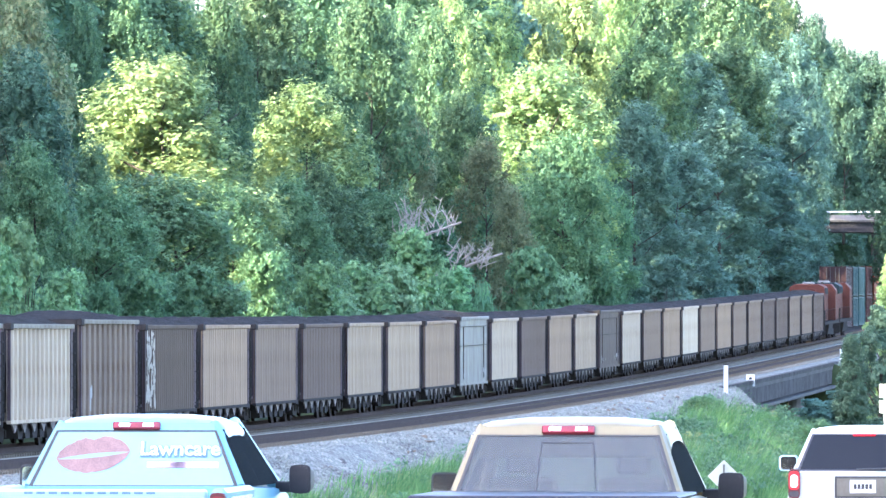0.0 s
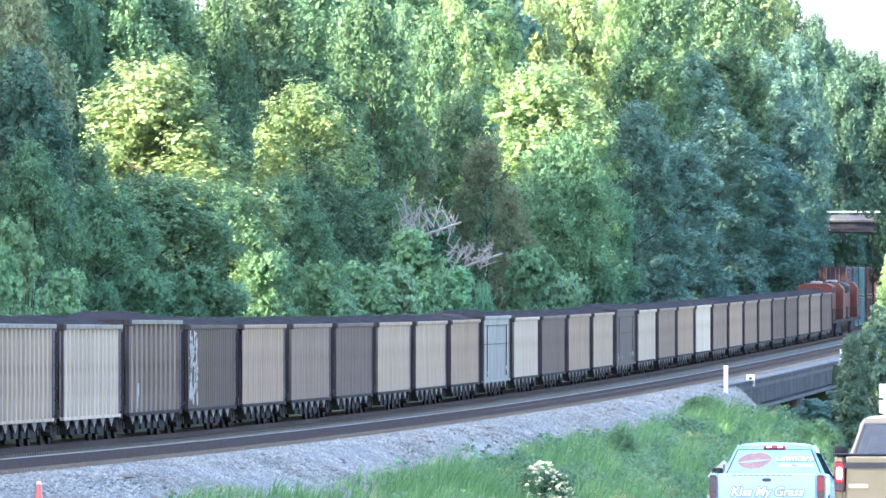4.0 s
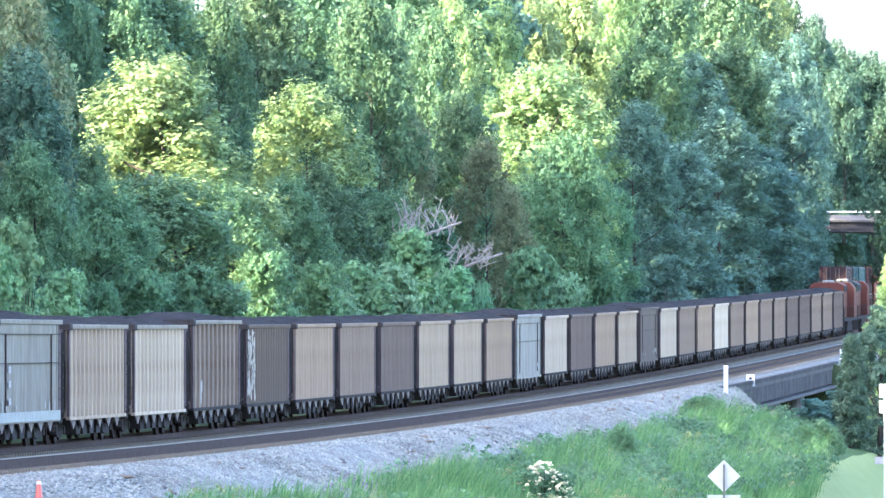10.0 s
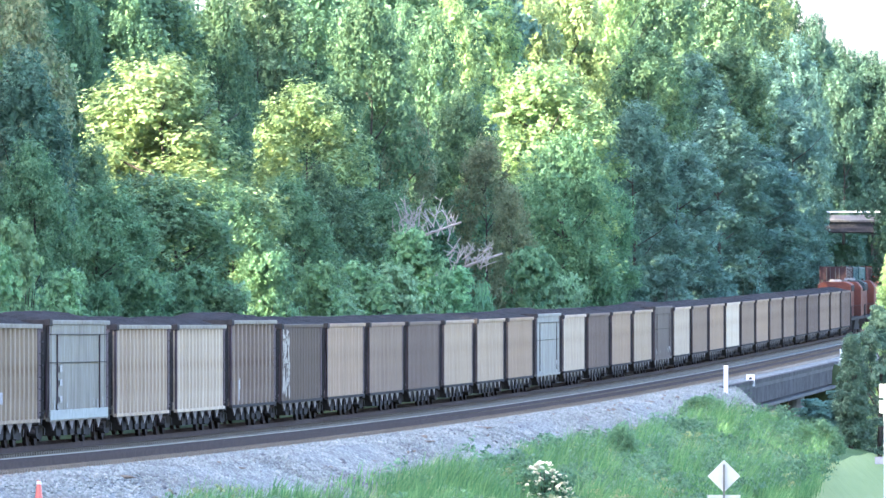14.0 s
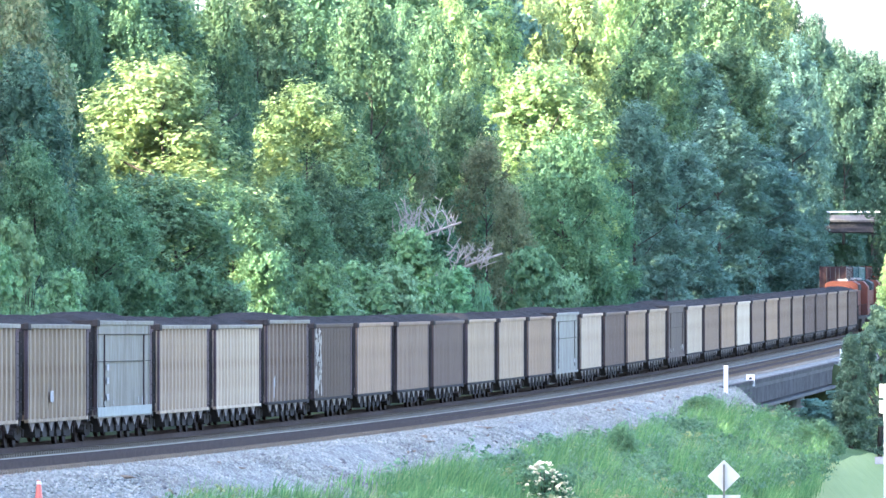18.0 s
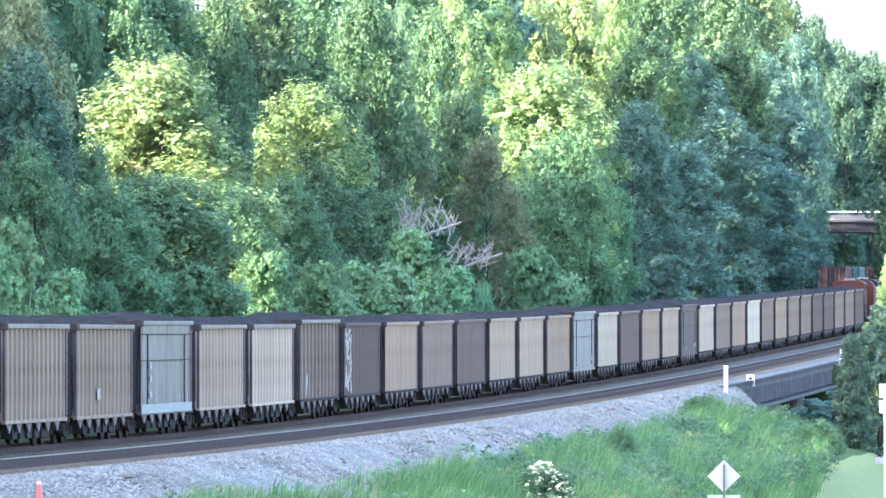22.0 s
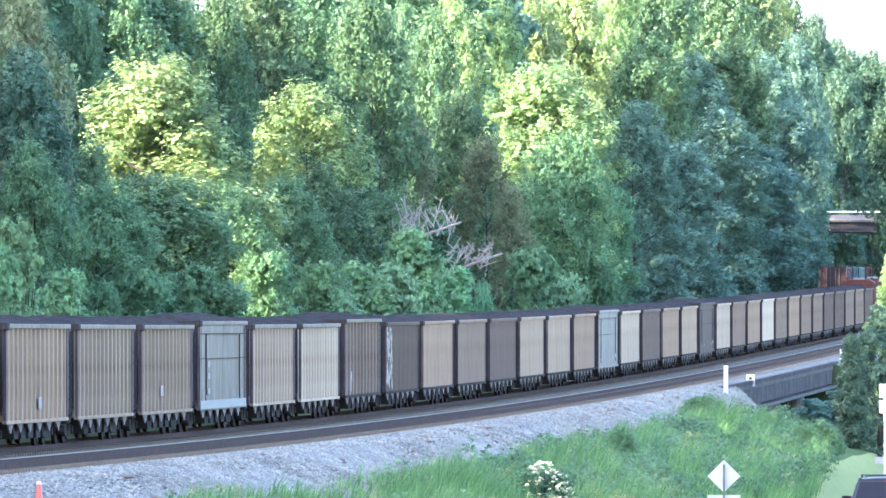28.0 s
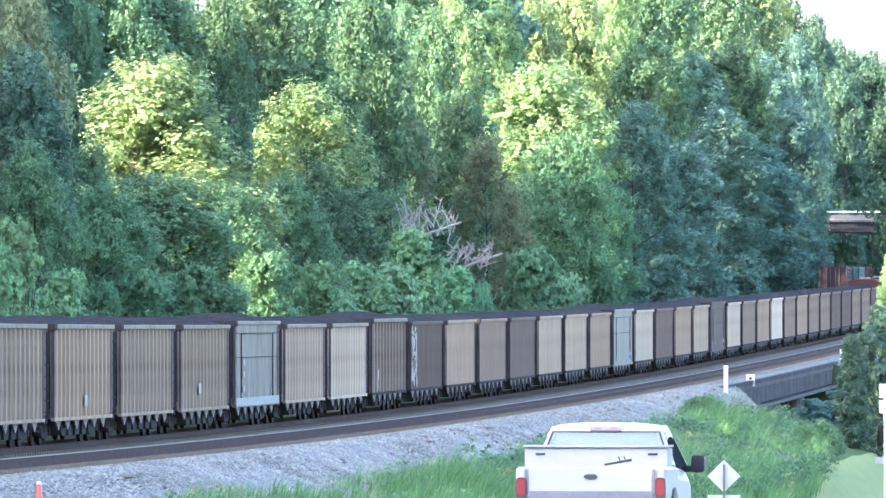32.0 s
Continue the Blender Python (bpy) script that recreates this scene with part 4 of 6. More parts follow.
def weeds():
    random.seed(31)
    green, dry = [], []
    for _ in range(9500):
        s = random.uniform(-75, 345)
        o = random.uniform(8.6, 19.0)
        if o > max(12.5, 20.0 - max(0.0, s - 89.0) * 0.0424):
            continue
        c = noise.noise(Vector((o * 0.35, s * 0.06, 2.0))) + 0.6 * noise.noise(Vector((o * 0.9, s * 0.22, 5.0)))
        edge = min(1.0, (o - 8.4) / 1.6)
        lim = (0.0 - 0.75 * edge) if s > 70 else -0.05 - 0.6 * edge
        if c < lim or 244 < s < 362 and o < 13.2 or noise.noise(Vector((o * 0.9, s * 0.17, 21.0))) < -0.2:
            continue
        tall = (0.55 + 0.85 * edge * min(1.0, 0.6 + s / 260.0)) * (0.8 + 0.6 * max(-0.3, c)) * random.uniform(0.5, 1.3) * (1.05 + 0.9 * noise.noise(Vector((o * 0.7, s * 0.12, 33.0)))) * (0.4 if s > 238 else 0.62 if s > 195 else 1.0)
        kind = dry if noise.noise(Vector((o * 0.5, s * 0.09, 9.0))) > 0.42 and random.random() < 0.6 else green
        for _ in range(15):
            so, oo = s + random.gauss(0, 0.42), o + random.gauss(0, 0.16)
            v = on_line(so, oo)
            v.z = ground_height(oo, so) - 0.05
            kind.append((v, tall * random.uniform(0.55, 1.15), random.uniform(0.01, 0.022)))
    blades("tall_grass", green, M["grass_blade"], "tall green weeds on the bank below the ballast")
    blades("dry_grass", dry, M["grass_dry"], "pale dry grass among the weeds on the bank")


weeds()


def mown_grass():
    """Short grass of the verge beyond the road."""
    random.seed(52)
    spots = []
    while len(spots) < 9000:
        d = random.uniform(190, 420)
        x = (random.uniform(1330, 1600) - 784) * d / 15509.0
        s, o = s_at(x, d)
        if o < max(12.3, 19.6 - max(0.0, s - 89.0) * 0.0424) or x > HEAD * d - 3.5:
            continue
        for _ in range(2):
            spots.append((Vector((x + random.gauss(0, 0.12), d + random.gauss(0, 0.4), ground_height(o, s) - 0.01)), random.uniform(0.04, 0.12), random.uniform(0.012, 0.03)))
    blades("mown_grass", spots, M["mown"], "short mown yellow-green grass of the verge")


mown_grass()


def leafy_weeds():
    """Soft mounds of feathery weeds that lean over on the bank, with paler and darker patches."""
    rng = random.Random(14)
    spec = ((M["weed"], 520, 13, "feathery_weeds", "soft mounds of feathery green weeds on the bank", 60, 250), (M["leaf_mid"], 130, 12, "leafy_weeds", "low dark leafy weeds in the grass of the bank", -30, 330),
            (M["grass_dry"], 60, 10, "pale_weeds", "pale yellow-green weeds in the grass of the bank", -40, 240))
    for k, (mat, n, per, name, label, s0, s1) in enumerate(spec):
        lobes = []
        while len(lobes) < n:
            s, o = rng.uniform(s0, s1), 9.2 + 7.5 * rng.random()
            if 244 < s < 366 and o < 13 or o > max(12.5, 20.0 - max(0.0, s - 89.0) * 0.0424):
                continue
            if s < 70 and noise.noise(Vector((o * 0.35, s * 0.06, 2.0))) < 0.1 - 0.35 * min(1.0, (o - 9.2) / 1.5):
                continue
            p = on_line(s, o)
            r = rng.uniform(0.3, 0.75) * (0.65 if s > 195 else 1.0)
            lobes.append((np.array([p.x, p.y, ground_height(o, s) + r * rng.uniform(0.1, 0.9)]), r, rng.uniform(0.6, 0.9)))
        tagged(new(name, tufted(name, lobes, n * per, 12, 0.075, mat, 33 + k, 0.2, 0.55, 0.04)), label, "weeds", kind="stuff")


leafy_weeds()


def bank_bush(px, d, top, bottom, half, kind, label):
    v, w = sight(px, d, top), sight(px, d, bottom)
    h = v.z - w.z
    base = (8.0, 9.0, 3.4, 8.0, 8.0, 8.0)[kind]
    wd = half * d / 15509.0
    g = min(w.z, ground_at(w.x, w.y) + 0.2)
    ob = thing("shrub", label, "shrub", "", Matrix.LocRotScale((v.x, d, g), Euler((0, 0, px)), (wd / 2.4, wd / 2.4, (v.z - g) / base)))
    shared("stems", SHRUBS[kind][0], ob)
    shared("foliage", SHRUBS[kind][1], ob)
    return ob


VINE = "bright green vine-covered bush at the edge of the wood"
for _px, _top, _half, _k, _o in ((30, 375, 65, 4, 9.6), (115, 468, 62, 4, 9.3), (-10, 420, 60, 4, 9.3), (185, 500, 45, 3, 9.3), (260, 480, 70, 3, 9.6), (345, 470, 60, 3, 9.5), (410, 500, 45, 0, 9.2), (480, 450, 62, 3, 9.8),
                                 (560, 455, 62, 4, 9.5), (640, 455, 75, 4, 9.4), (590, 500, 60, 1, 9.0), (735, 395, 75, 4, 9.2), (700, 470, 60, 0, 8.8), (800, 465, 60, 4, 8.8), (865, 500, 50, 2, 9.0), (940, 440, 75, 3, 9.2),
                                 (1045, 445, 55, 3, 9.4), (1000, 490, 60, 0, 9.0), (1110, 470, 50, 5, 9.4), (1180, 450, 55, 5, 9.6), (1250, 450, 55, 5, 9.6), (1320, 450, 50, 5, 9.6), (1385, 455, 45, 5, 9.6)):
    bank_bush(_px, (41.0 + _o) / (HEAD - (_px - 784) / 15509.0), _top, 565, _half, _k, VINE if _k in (0, 1, 4) else "green bush at the edge of the wood behind the railway")
bank_bush(1240, 455, 698, 740, 42, 2, "small green bush on the edge of the ballast")
bank_bush(1462, 452, 742, 800, 36, 2, "pale green bush at the end of the bank under the bridge")
bank_bush(1428, 440, 752, 800, 28, 3, "green bush at the end of the bank under the bridge")
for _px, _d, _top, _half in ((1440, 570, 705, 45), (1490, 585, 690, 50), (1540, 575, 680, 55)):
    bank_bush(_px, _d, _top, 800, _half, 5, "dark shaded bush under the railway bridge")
bank_bush(1095, 372, 746, 800, 30, 2, "dark green bush among the tall weeds")


def roadside_tree(px, d, top, half, base, mat, seed, label):
    """A leafy tree down to the ground, at its true size."""
    v = sight(px, d, top)
    g = ground_at(v.x, d) - 0.2
    h, w = v.z - g, half * d / 15509.0
    root = thing("roadside_tree", label, "tree", "roadside trees", Matrix.Translation((v.x, d, g)))
    rng = random.Random(seed)
    lobes = []
    for _ in range(300):
        u = rng.random() ** 0.9
        prof = (0.75 + 0.25 * math.sin(u * 3.0)) * (1 - u ** 2.6) + 0.12
        a, rr = rng.uniform(0, 6.283), w * prof * rng.uniform(0.3, 1.0)
        lobes.append((np.array([rr * math.cos(a), rr * math.sin(a), 0.25 + (h - 0.6) * u]), rng.uniform(0.16, 0.42), rng.uniform(0.6, 0.95)))
    shared("crown", leaf_cloud("crown", lobes, 34000, 0.07, mat, seed), root)
    bm = bmesh.new()
    tube(bm, (0, 0, -0.3), (0.1, 0, h * 0.55), 0.16, 0.08, 7)
    for i in range(9):
        a = i * 0.7
        tube(bm, (0.03, 0, h * (0.1 + i * 0.05)), (w * 0.6 * math.cos(a), w * 0.6 * math.sin(a), h * (0.3 + i * 0.05)), 0.05, 0.02, 5)
    part("trunk", bm, M["bark"], root)


roadside_tree(1556, 496, 535, 68, 800, M["leaf_road"], 3, "dense green roadside tree beside the bridge")
roadside_tree(1506, 490, 590, 26, 800, M["leaf_road"], 4, "small green roadside tree at the edge of the mown verge")
roadside_tree(1580, 530, 440, 58, 790, M["leaf_light"], 5, "yellow-green roadside tree that catches the sun")


def flower_bush():
    d = 300.0
    v = sight(965, d, 882)
    g = ground_at(v.x, v.y)
    root = thing("flowering_bush", "bush covered with heads of creamy white flowers", "bush", "", Matrix.Translation((v.x, d, g)))
    rng = random.Random(8)
    h = sight(965, d, 815).z - g
    lobes = [(np.array([rng.uniform(-0.85, 0.75), rng.uniform(-0.8, 0.8), rng.uniform(0.2, h - 0.6)]), rng.uniform(0.25, 0.45), 0.8) for _ in range(34)]
    me = tufted("foliage", lobes, 380, 12, 0.06, M["leaf_green"], 5, 0.14)
    shared("foliage", me, root)
    bm = bmesh.new()
    bmesh.ops.create_icosphere(bm, subdivisions=1, radius=1.0)
    for q in bm.verts:
        q.co *= rng.uniform(0.8, 1.15)
    head = mesh_of("flower_head", bm, material("flower", (0.5, 0.47, 0.30), 0.8, vary=0.25, scale=8))
    for _ in range(170):
        a = rng.uniform(0, 6.283)
        u = rng.random()
        ring = 1.08 * math.sqrt(max(0.0, 1 - u ** 1.7))
        x, y, z = math.cos(a) * ring * rng.uniform(0.75, 1) - 0.05, math.sin(a) * ring, 0.15 + (h - 0.2) * u
        r = rng.uniform(0.055, 0.12)
        shared("flower_head", head, root, Matrix.LocRotScale((x, y, z), Euler((rng.uniform(-0.7, 0.7), rng.uniform(-0.7, 0.7), 0)), (r, r, r * 0.4)))
    bm = bmesh.new()
    for _ in range(9):
        a = rng.uniform(0, 6.283)
        tube(bm, (0.1 * math.cos(a), 0.1 * math.sin(a), -0.1), (0.7 * math.cos(a), 0.7 * math.sin(a), h * 0.8), 0.03, 0.012, 5)
    part("stems", bm, M["bark"], root)


flower_bush()


# ---- railway bridge, posts, signs ----
def bridge():
    root = tagged(new("bridge"), "grey concrete railway bridge with a stained side girder", "bridge", kind="structure")
    def run_box(nm, s0, s1, o0, o1, z0, z1, mat, step=9.0):
        verts, faces = [], []
        ss = np.linspace(s0, s1, max(2, int((s1 - s0) / step) + 1))
        for s in ss:
            for o, z in ((o0, z0), (o0, z1), (o1, z1), (o1, z0)):
                verts.append(on_line(s, o, z))
        n = len(ss)
        for i in range(n - 1):
            for j in range(4):
                a, b = i * 4 + j, i * 4 + (j + 1) % 4
                faces.append((a, b, b + 4, a + 4))
        faces += [(3, 2, 1, 0), tuple((n - 1) * 4 + j for j in range(4))]
        return raw(nm, verts, faces, mat, root)
    run_box("deck", 252, 372, -5.2, 6.35, -0.85, -0.62, M["concrete"])
    run_box("ballast_on_deck", 252, 372, -5.0, 6.1, -0.62, -0.36, M["ballast"])
    run_box("kerb", 252, 372, 6.1, 6.4, -0.62, -0.36, M["concrete_dark"])
    for i in range(9):
        a = 258 + i * 12.4
        run_box("girder", a, a + 12.36, 5.95, 6.33, -1.85, -0.86, M["concrete_dark"])
    for i in range(9):
        a = 258 + i * 12.4
        run_box("lower_beam", a, a + 12.36, 5.7, 6.6, -2.15, -1.95, M["concrete"])
    for i in range(8):
        run_box("cross_beam", 262 + i * 14, 262.6 + i * 14, -4.8, 5.7, -1.9, -0.86, M["concrete_dark"])
    # unseen dark wall, added in place of the deep shade under the deck
    run_box("abutment", 372, 376, -6.5, 8.5, -5.5, -0.64, M["concrete_dark"])
    for s in (291, 318, 345):
        for o in (-3.6, 0.4, 5.0):
            bm = bmesh.new()
            c = on_line(s, o)
            prism(bm, [(0.55 * math.cos(i * math.pi / 6), 0.55 * math.sin(i * math.pi / 6)) for i in range(12)], "z", -3.6, c.z - 1.9)
            ob = part("pier", bm, M["pier"], root)
            ob.matrix_basis = Matrix.Translation((c.x, c.y, 0))
    run_box("abutment", 252, 262, -5.0, 6.2, -4.6, -0.86, M["concrete"])
    run_box("abutment", 366, 374, -5.0, 6.2, -6.5, -0.86, M["concrete"])


bridge()


def post(px, d, top, bottom, wide, label):
    a, b = sight(px, d, top), sight(px, d, bottom)
    bm = bmesh.new()
    g = min(b.z, ground_at(a.x, a.y))
    w = wide * d / 15509.0 / 2
    box(bm, -w, w, -w * 0.5, w * 0.5, g - a.z - 0.2, 0)
    root = thing("marker_post", label, "post", "white posts along the track", Matrix.Translation(a))
    part("shaft", bm, M["white"], root, bevel=0.01)
    bm = bmesh.new()
    box(bm, -w * 1.1, w * 1.1, -w * 0.6, w * 0.6, -0.02, 0.05)
    part("cap", bm, M["black_steel"], root, "dark cap")


post(1284.5, 503, 646, 697, 8, "white square marker post at the bridge end")
post(1489, 640, 617, 652, 6, "white square marker post at the far bridge end")


def small_sign():
    v = sight(1328, 535, 673.5)
    root = thing("trackside_sign", "small white square sign with dark marks on the bridge", "sign", "", Matrix.Translation(v))
    h = 10.5 * 535 / 15509
    bm = bmesh.new()
    box(bm, -h * 0.75, h * 0.75, 0, 0.03, -h, h)
    part("panel", bm, M["white"], root, bevel=0.006)
    bm = bmesh.new()
    for z in (0.35, -0.35):
        box(bm, -h * 0.25, h * 0.25, -0.012, -0.004, h * z - h * 0.18, h * z + h * 0.18)
    part("marking", bm, M["black_steel"], root)
    bm = bmesh.new()
    box(bm, -0.03, 0.03, 0.035, 0.09, -1.6, h * 0.8)
    part("post", bm, M["black_steel"], root)


small_sign()


def road_sign(px, d, top, half, label):
    """The unpainted back of a diamond road sign with a plate under it."""
    v = sight(px, d, top)
    r = half * d / 15509.0
    c = Vector((v.x, d, v.z - r))
    g = ground_at(c.x, c.y)
    root = thing("road_sign", label, "road sign", "", Matrix.Translation(c))
    metal = material("sign_back", (0.33, 0.33, 0.30), 0.55, 0.2, vary=0.12, scale=4)
    bm = bmesh.new()
    prism(bm, [(r, 0), (0, r), (-r, 0), (0, -r)], "y", 0.04, 0.045)
    part("diamond", bm, metal, root, bevel=0.0015)
    bm = bmesh.new()
    box(bm, -r, r, 0.04, 0.045, -r - 0.62, -r - 0.06)
    part("plate", bm, metal, root)
    bm = bmesh.new()
    box(bm, -0.025, 0.025, -0.01, 0.038, g - c.z - 0.3, r * 0.72)
    part("post", bm, material("sign_post", (0.13, 0.13, 0.12), 0.7, 0.3), root)
    return root


road_sign(1281, 231, 814, 29, "bare metal back of a diamond road sign in the median")


def tall_sign():
    v = sight(1561, 330, 680)
    root = thing("roadside_sign", "white signs on a thin metal post by the verge", "road sign", "", Matrix.Translation(v))
    k = 330 / 15509.0
    for z0, z1 in ((0, -24), (-29, -51)):
        bm = bmesh.new()
        box(bm, -5 * k, 16 * k, 0.03, 0.035, z1 * k, z0 * k)
        part("panel", bm, M["white"], root)
    bm = bmesh.new()
    g = ground_at(v.x, v.y)
    box(bm, 3 * k, 6 * k, -0.02, 0.028, g - v.z - 0.2, -2 * k)
    part("post", bm, material("thin_post", (0.5, 0.5, 0.5), 0.5, 0.6), root)


tall_sign()


def guard_rail():
    a = sight(1538, 395, 815)
    root = thing("guard_rail", "galvanised steel guard rail end on the verge", "guard rail")
    steel = material("galvanised", (0.24, 0.24, 0.24), 0.6, 0.2, vary=0.3)
    bm = bmesh.new()
    way = Vector((HEAD, 1.0, -0.004))
    right = Vector((1, -HEAD, 0))
    prof = [(0, 0.16), (0.05, 0.1), (0, 0.03), (0, -0.03), (0.05, -0.1), (0, -0.16)]
    rows = []
    for i in range(12):
        c = a + right * (0.4 if i == 0 else 0.6 + 0.05 * i) + way * (i * 4.0)
        rows.append([bm.verts.new(c + right * p + Vector((0, 0, z))) for p, z in prof])
    for r0, r1 in zip(rows, rows[1:]):
        for i in range(5):
            bm.faces.new((r0[i], r0[i + 1], r1[i + 1], r1[i]))
    # flared end plate that faces the traffic
    c = a + right * 0.35
    box(bm, c.x - 0.1, c.x + 1.1, c.y - 0.06, c.y, c.z - 0.17, c.z + 0.17)
    part("beam", bm, steel, root)
    for i in range(0, 12, 1):
        c = a + right * 0.9 + way * (i * 4.0)
        bm = bmesh.new()
        box(bm, c.x - 0.06, c.x + 0.06, c.y - 0.06, c.y + 0.06, ground_at(c.x, c.y) - 0.2, c.z + 0.2)
        part("post", bm, steel, root)


guard_rail()


def marker_cone():
    v = sight(69, 228, 850)
    g = ground_at(v.x, v.y)
    root = thing("traffic_cone", "orange plastic traffic cone with a pale collar on the ballast", "traffic cone", "", Matrix.Translation((v.x, v.y, g)))
    h = v.z - g
    bm = bmesh.new()
    prism(bm, [(0.12 * math.cos(i * math.pi / 8), 0.12 * math.sin(i * math.pi / 8)) for i in range(16)], "z", 0.04, h, 0.42)
    part("cone", bm, material("cone_orange", (0.42, 0.1, 0.07), 0.5, vary=0.15), root)
    bm = bmesh.new()
    prism(bm, [(0.068 * math.cos(i * math.pi / 8), 0.068 * math.sin(i * math.pi / 8)) for i in range(16)], "z", h * 0.84, h * 0.97, 0.8)
    part("collar", bm, M["white"], root, "pale reflective collar")
    bm = bmesh.new()
    box(bm, -0.22, 0.22, -0.22, 0.22, 0, 0.05)
    part("base", bm, M["black_steel"], root, bevel=0.01)


marker_cone()


def debris():
    """Dark stones, tie plates and scraps of wood on the ballast slope."""
    random.seed(41)
    meshes = []
    for i in range(5):
        bm = bmesh.new()
        bmesh.ops.create_icosphere(bm, subdivisions=1, radius=1.0)
        for v in bm.verts:
            v.co *= random.uniform(0.7, 1.2)
        meshes.append(mesh_of("stone", bm, M["tie"] if i < 3 else M["concrete"]))
    for i in range(150):
        s, o = random.uniform(-10, 260), random.uniform(5.6, 9.6)
        p = on_line(s, o)
        p.z = ground_height(o, s) + 0.02
        sz = random.uniform(0.05, 0.14)
        long = random.random() < 0.25
        tagged(shared("ballast_stone" if not long else "wood_scrap", meshes[i % 5], None, Matrix.LocRotScale(p, Euler((random.uniform(-0.3, 0.3), 0, random.uniform(0, 6))), (sz * (5 if long else 1.2), sz, sz * (0.5 if long else 0.8)))),
               "dark stone lying on pale ballast" if not long else "dark scrap of wood lying on the ballast", "stone" if not long else "wood scrap", "scraps on the ballast")


debris()


# ---- far end: overpass, parked container train ----
def overpass():
    d = 960.0
    root = tagged(new("overpass"), "grey concrete road overpass with a pale parapet over the tracks", "overpass", kind="structure")
    k = d / 15509.0
    def slab(nm, x0, x1, y0, y1, dep0, dep1, mat):
        bm = bmesh.new()
        box(bm, (x0 - 784) * k, (x1 - 784) * k, d + dep0, d + dep1, 3.146 + (618.8 - y1) * k, 3.146 + (618.8 - y0) * k)
        return part(nm, bm, mat, root)
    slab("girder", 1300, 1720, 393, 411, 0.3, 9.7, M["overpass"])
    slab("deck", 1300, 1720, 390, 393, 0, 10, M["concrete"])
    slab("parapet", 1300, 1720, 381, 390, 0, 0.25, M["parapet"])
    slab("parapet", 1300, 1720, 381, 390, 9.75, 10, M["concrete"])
    for i in range(16):
        x = 1300 + i * 28
        slab("rail_post", x, x + 2, 376, 381, 0.05, 0.2, M["concrete"])
    slab("top_rail", 1300, 1720, 373.5, 376.5, 0.0, 0.22, M["white"])
    for x in (1553, 1440):
        slab("pier", x, x + 14, 411, 560, 2, 8, M["concrete"])


overpass()
CONT = {}


def container(colour, name, px, d, top, label):
    if name not in CONT:
        m = material("box_" + name, colour, 0.55, 0.2, vary=0.3, scale=1.0, bump=0.1)
        bm = bmesh.new()
        box(bm, -1.2, 1.2, 0.0, 12.1, 0.05, 2.85)
        body = mesh_of("body", bm, m)
        bm = bmesh.new()
        prism(bm, [(0, -0.1), (0.035, -0.06), (0.035, 0.06), (0, 0.1)], "z", 0.2, 2.7)
        rib = mesh_of("side_rib", bm, m)
        bm = bmesh.new()
        box(bm, -0.08, 0.08, -0.08, 0.08, 0, 2.9)
        frame_me = mesh_of("corner_post", bm, m)
        bm = bmesh.new()
        box(bm, -0.03, 0.03, -0.09, -0.03, 0.15, 2.75)
        CONT[name] = (body, rib, frame_me, mesh_of("lock_rod", bm, M["concrete"]))
    v = sight(px, d, top)
    ob = thing("shipping_container", label, "container", "parked containers", Matrix.Translation((v.x, d, v.z - 2.9)) @ Matrix.Rotation(-HEAD, 4, "Z"))
    body, rib, fr, rod = CONT[name]
    shared("body", body, ob)
    for x in (-1.2, 1.2):
        for y in (0.0, 12.1):
            shared("corner_post", fr, ob, pose(x, y, 0))
    for x in (-0.6, -0.25, 0.25, 0.6):
        shared("lock_rod", rod, ob, pose(x, 0, 0))
    for i in range(10):
        shared("side_rib", rib, ob, pose(1.2, 0.8 + i * 1.16, 0))
    return ob


CC = [((0.03, 0.011, 0.012), "dark_red", "dark red steel shipping container"), ((0.016, 0.055, 0.058), "teal", "teal steel shipping container"), ((0.05, 0.11, 0.105), "pale_teal", "pale teal steel shipping container"),
      ((0.07, 0.016, 0.012), "rust", "rust-red steel shipping container"), ((0.22, 0.05, 0.018), "orange", "bright orange steel shipping container")]


def parked_train():
    d0 = 832.0
    spots = (1474, 1485, 1497, 1511, 1525)
    for tier in range(2):
        for i, (c, n, lab) in enumerate(CC):
            d = d0 + i * 13.2
            container(c, n, spots[i], d, 471 + tier * 2.9 * 15509 / d, lab + (" stacked on another" if tier == 0 else " on a parked flat wagon"))
    for i in range(5):
        d = d0 + i * 13.2
        v = sight(spots[i], d, 471)
        g = v.z - 5.8
        root = thing("flat_wagon", "dark steel flat wagon under stacked containers", "railway wagon", "parked flat wagons", Matrix.Translation((v.x, d, g)) @ Matrix.Rotation(-HEAD, 4, "Z"))
        bm = bmesh.new()
        box(bm, -1.3, 1.3, -0.3, 12.5, -0.55, 0.0)
        part("deck", bm, M["black_steel"], root)
        for y in (1.8, 10.4):
            shared("bogie", BOGIE, root, pose(0, y, -1.25))


parked_train()


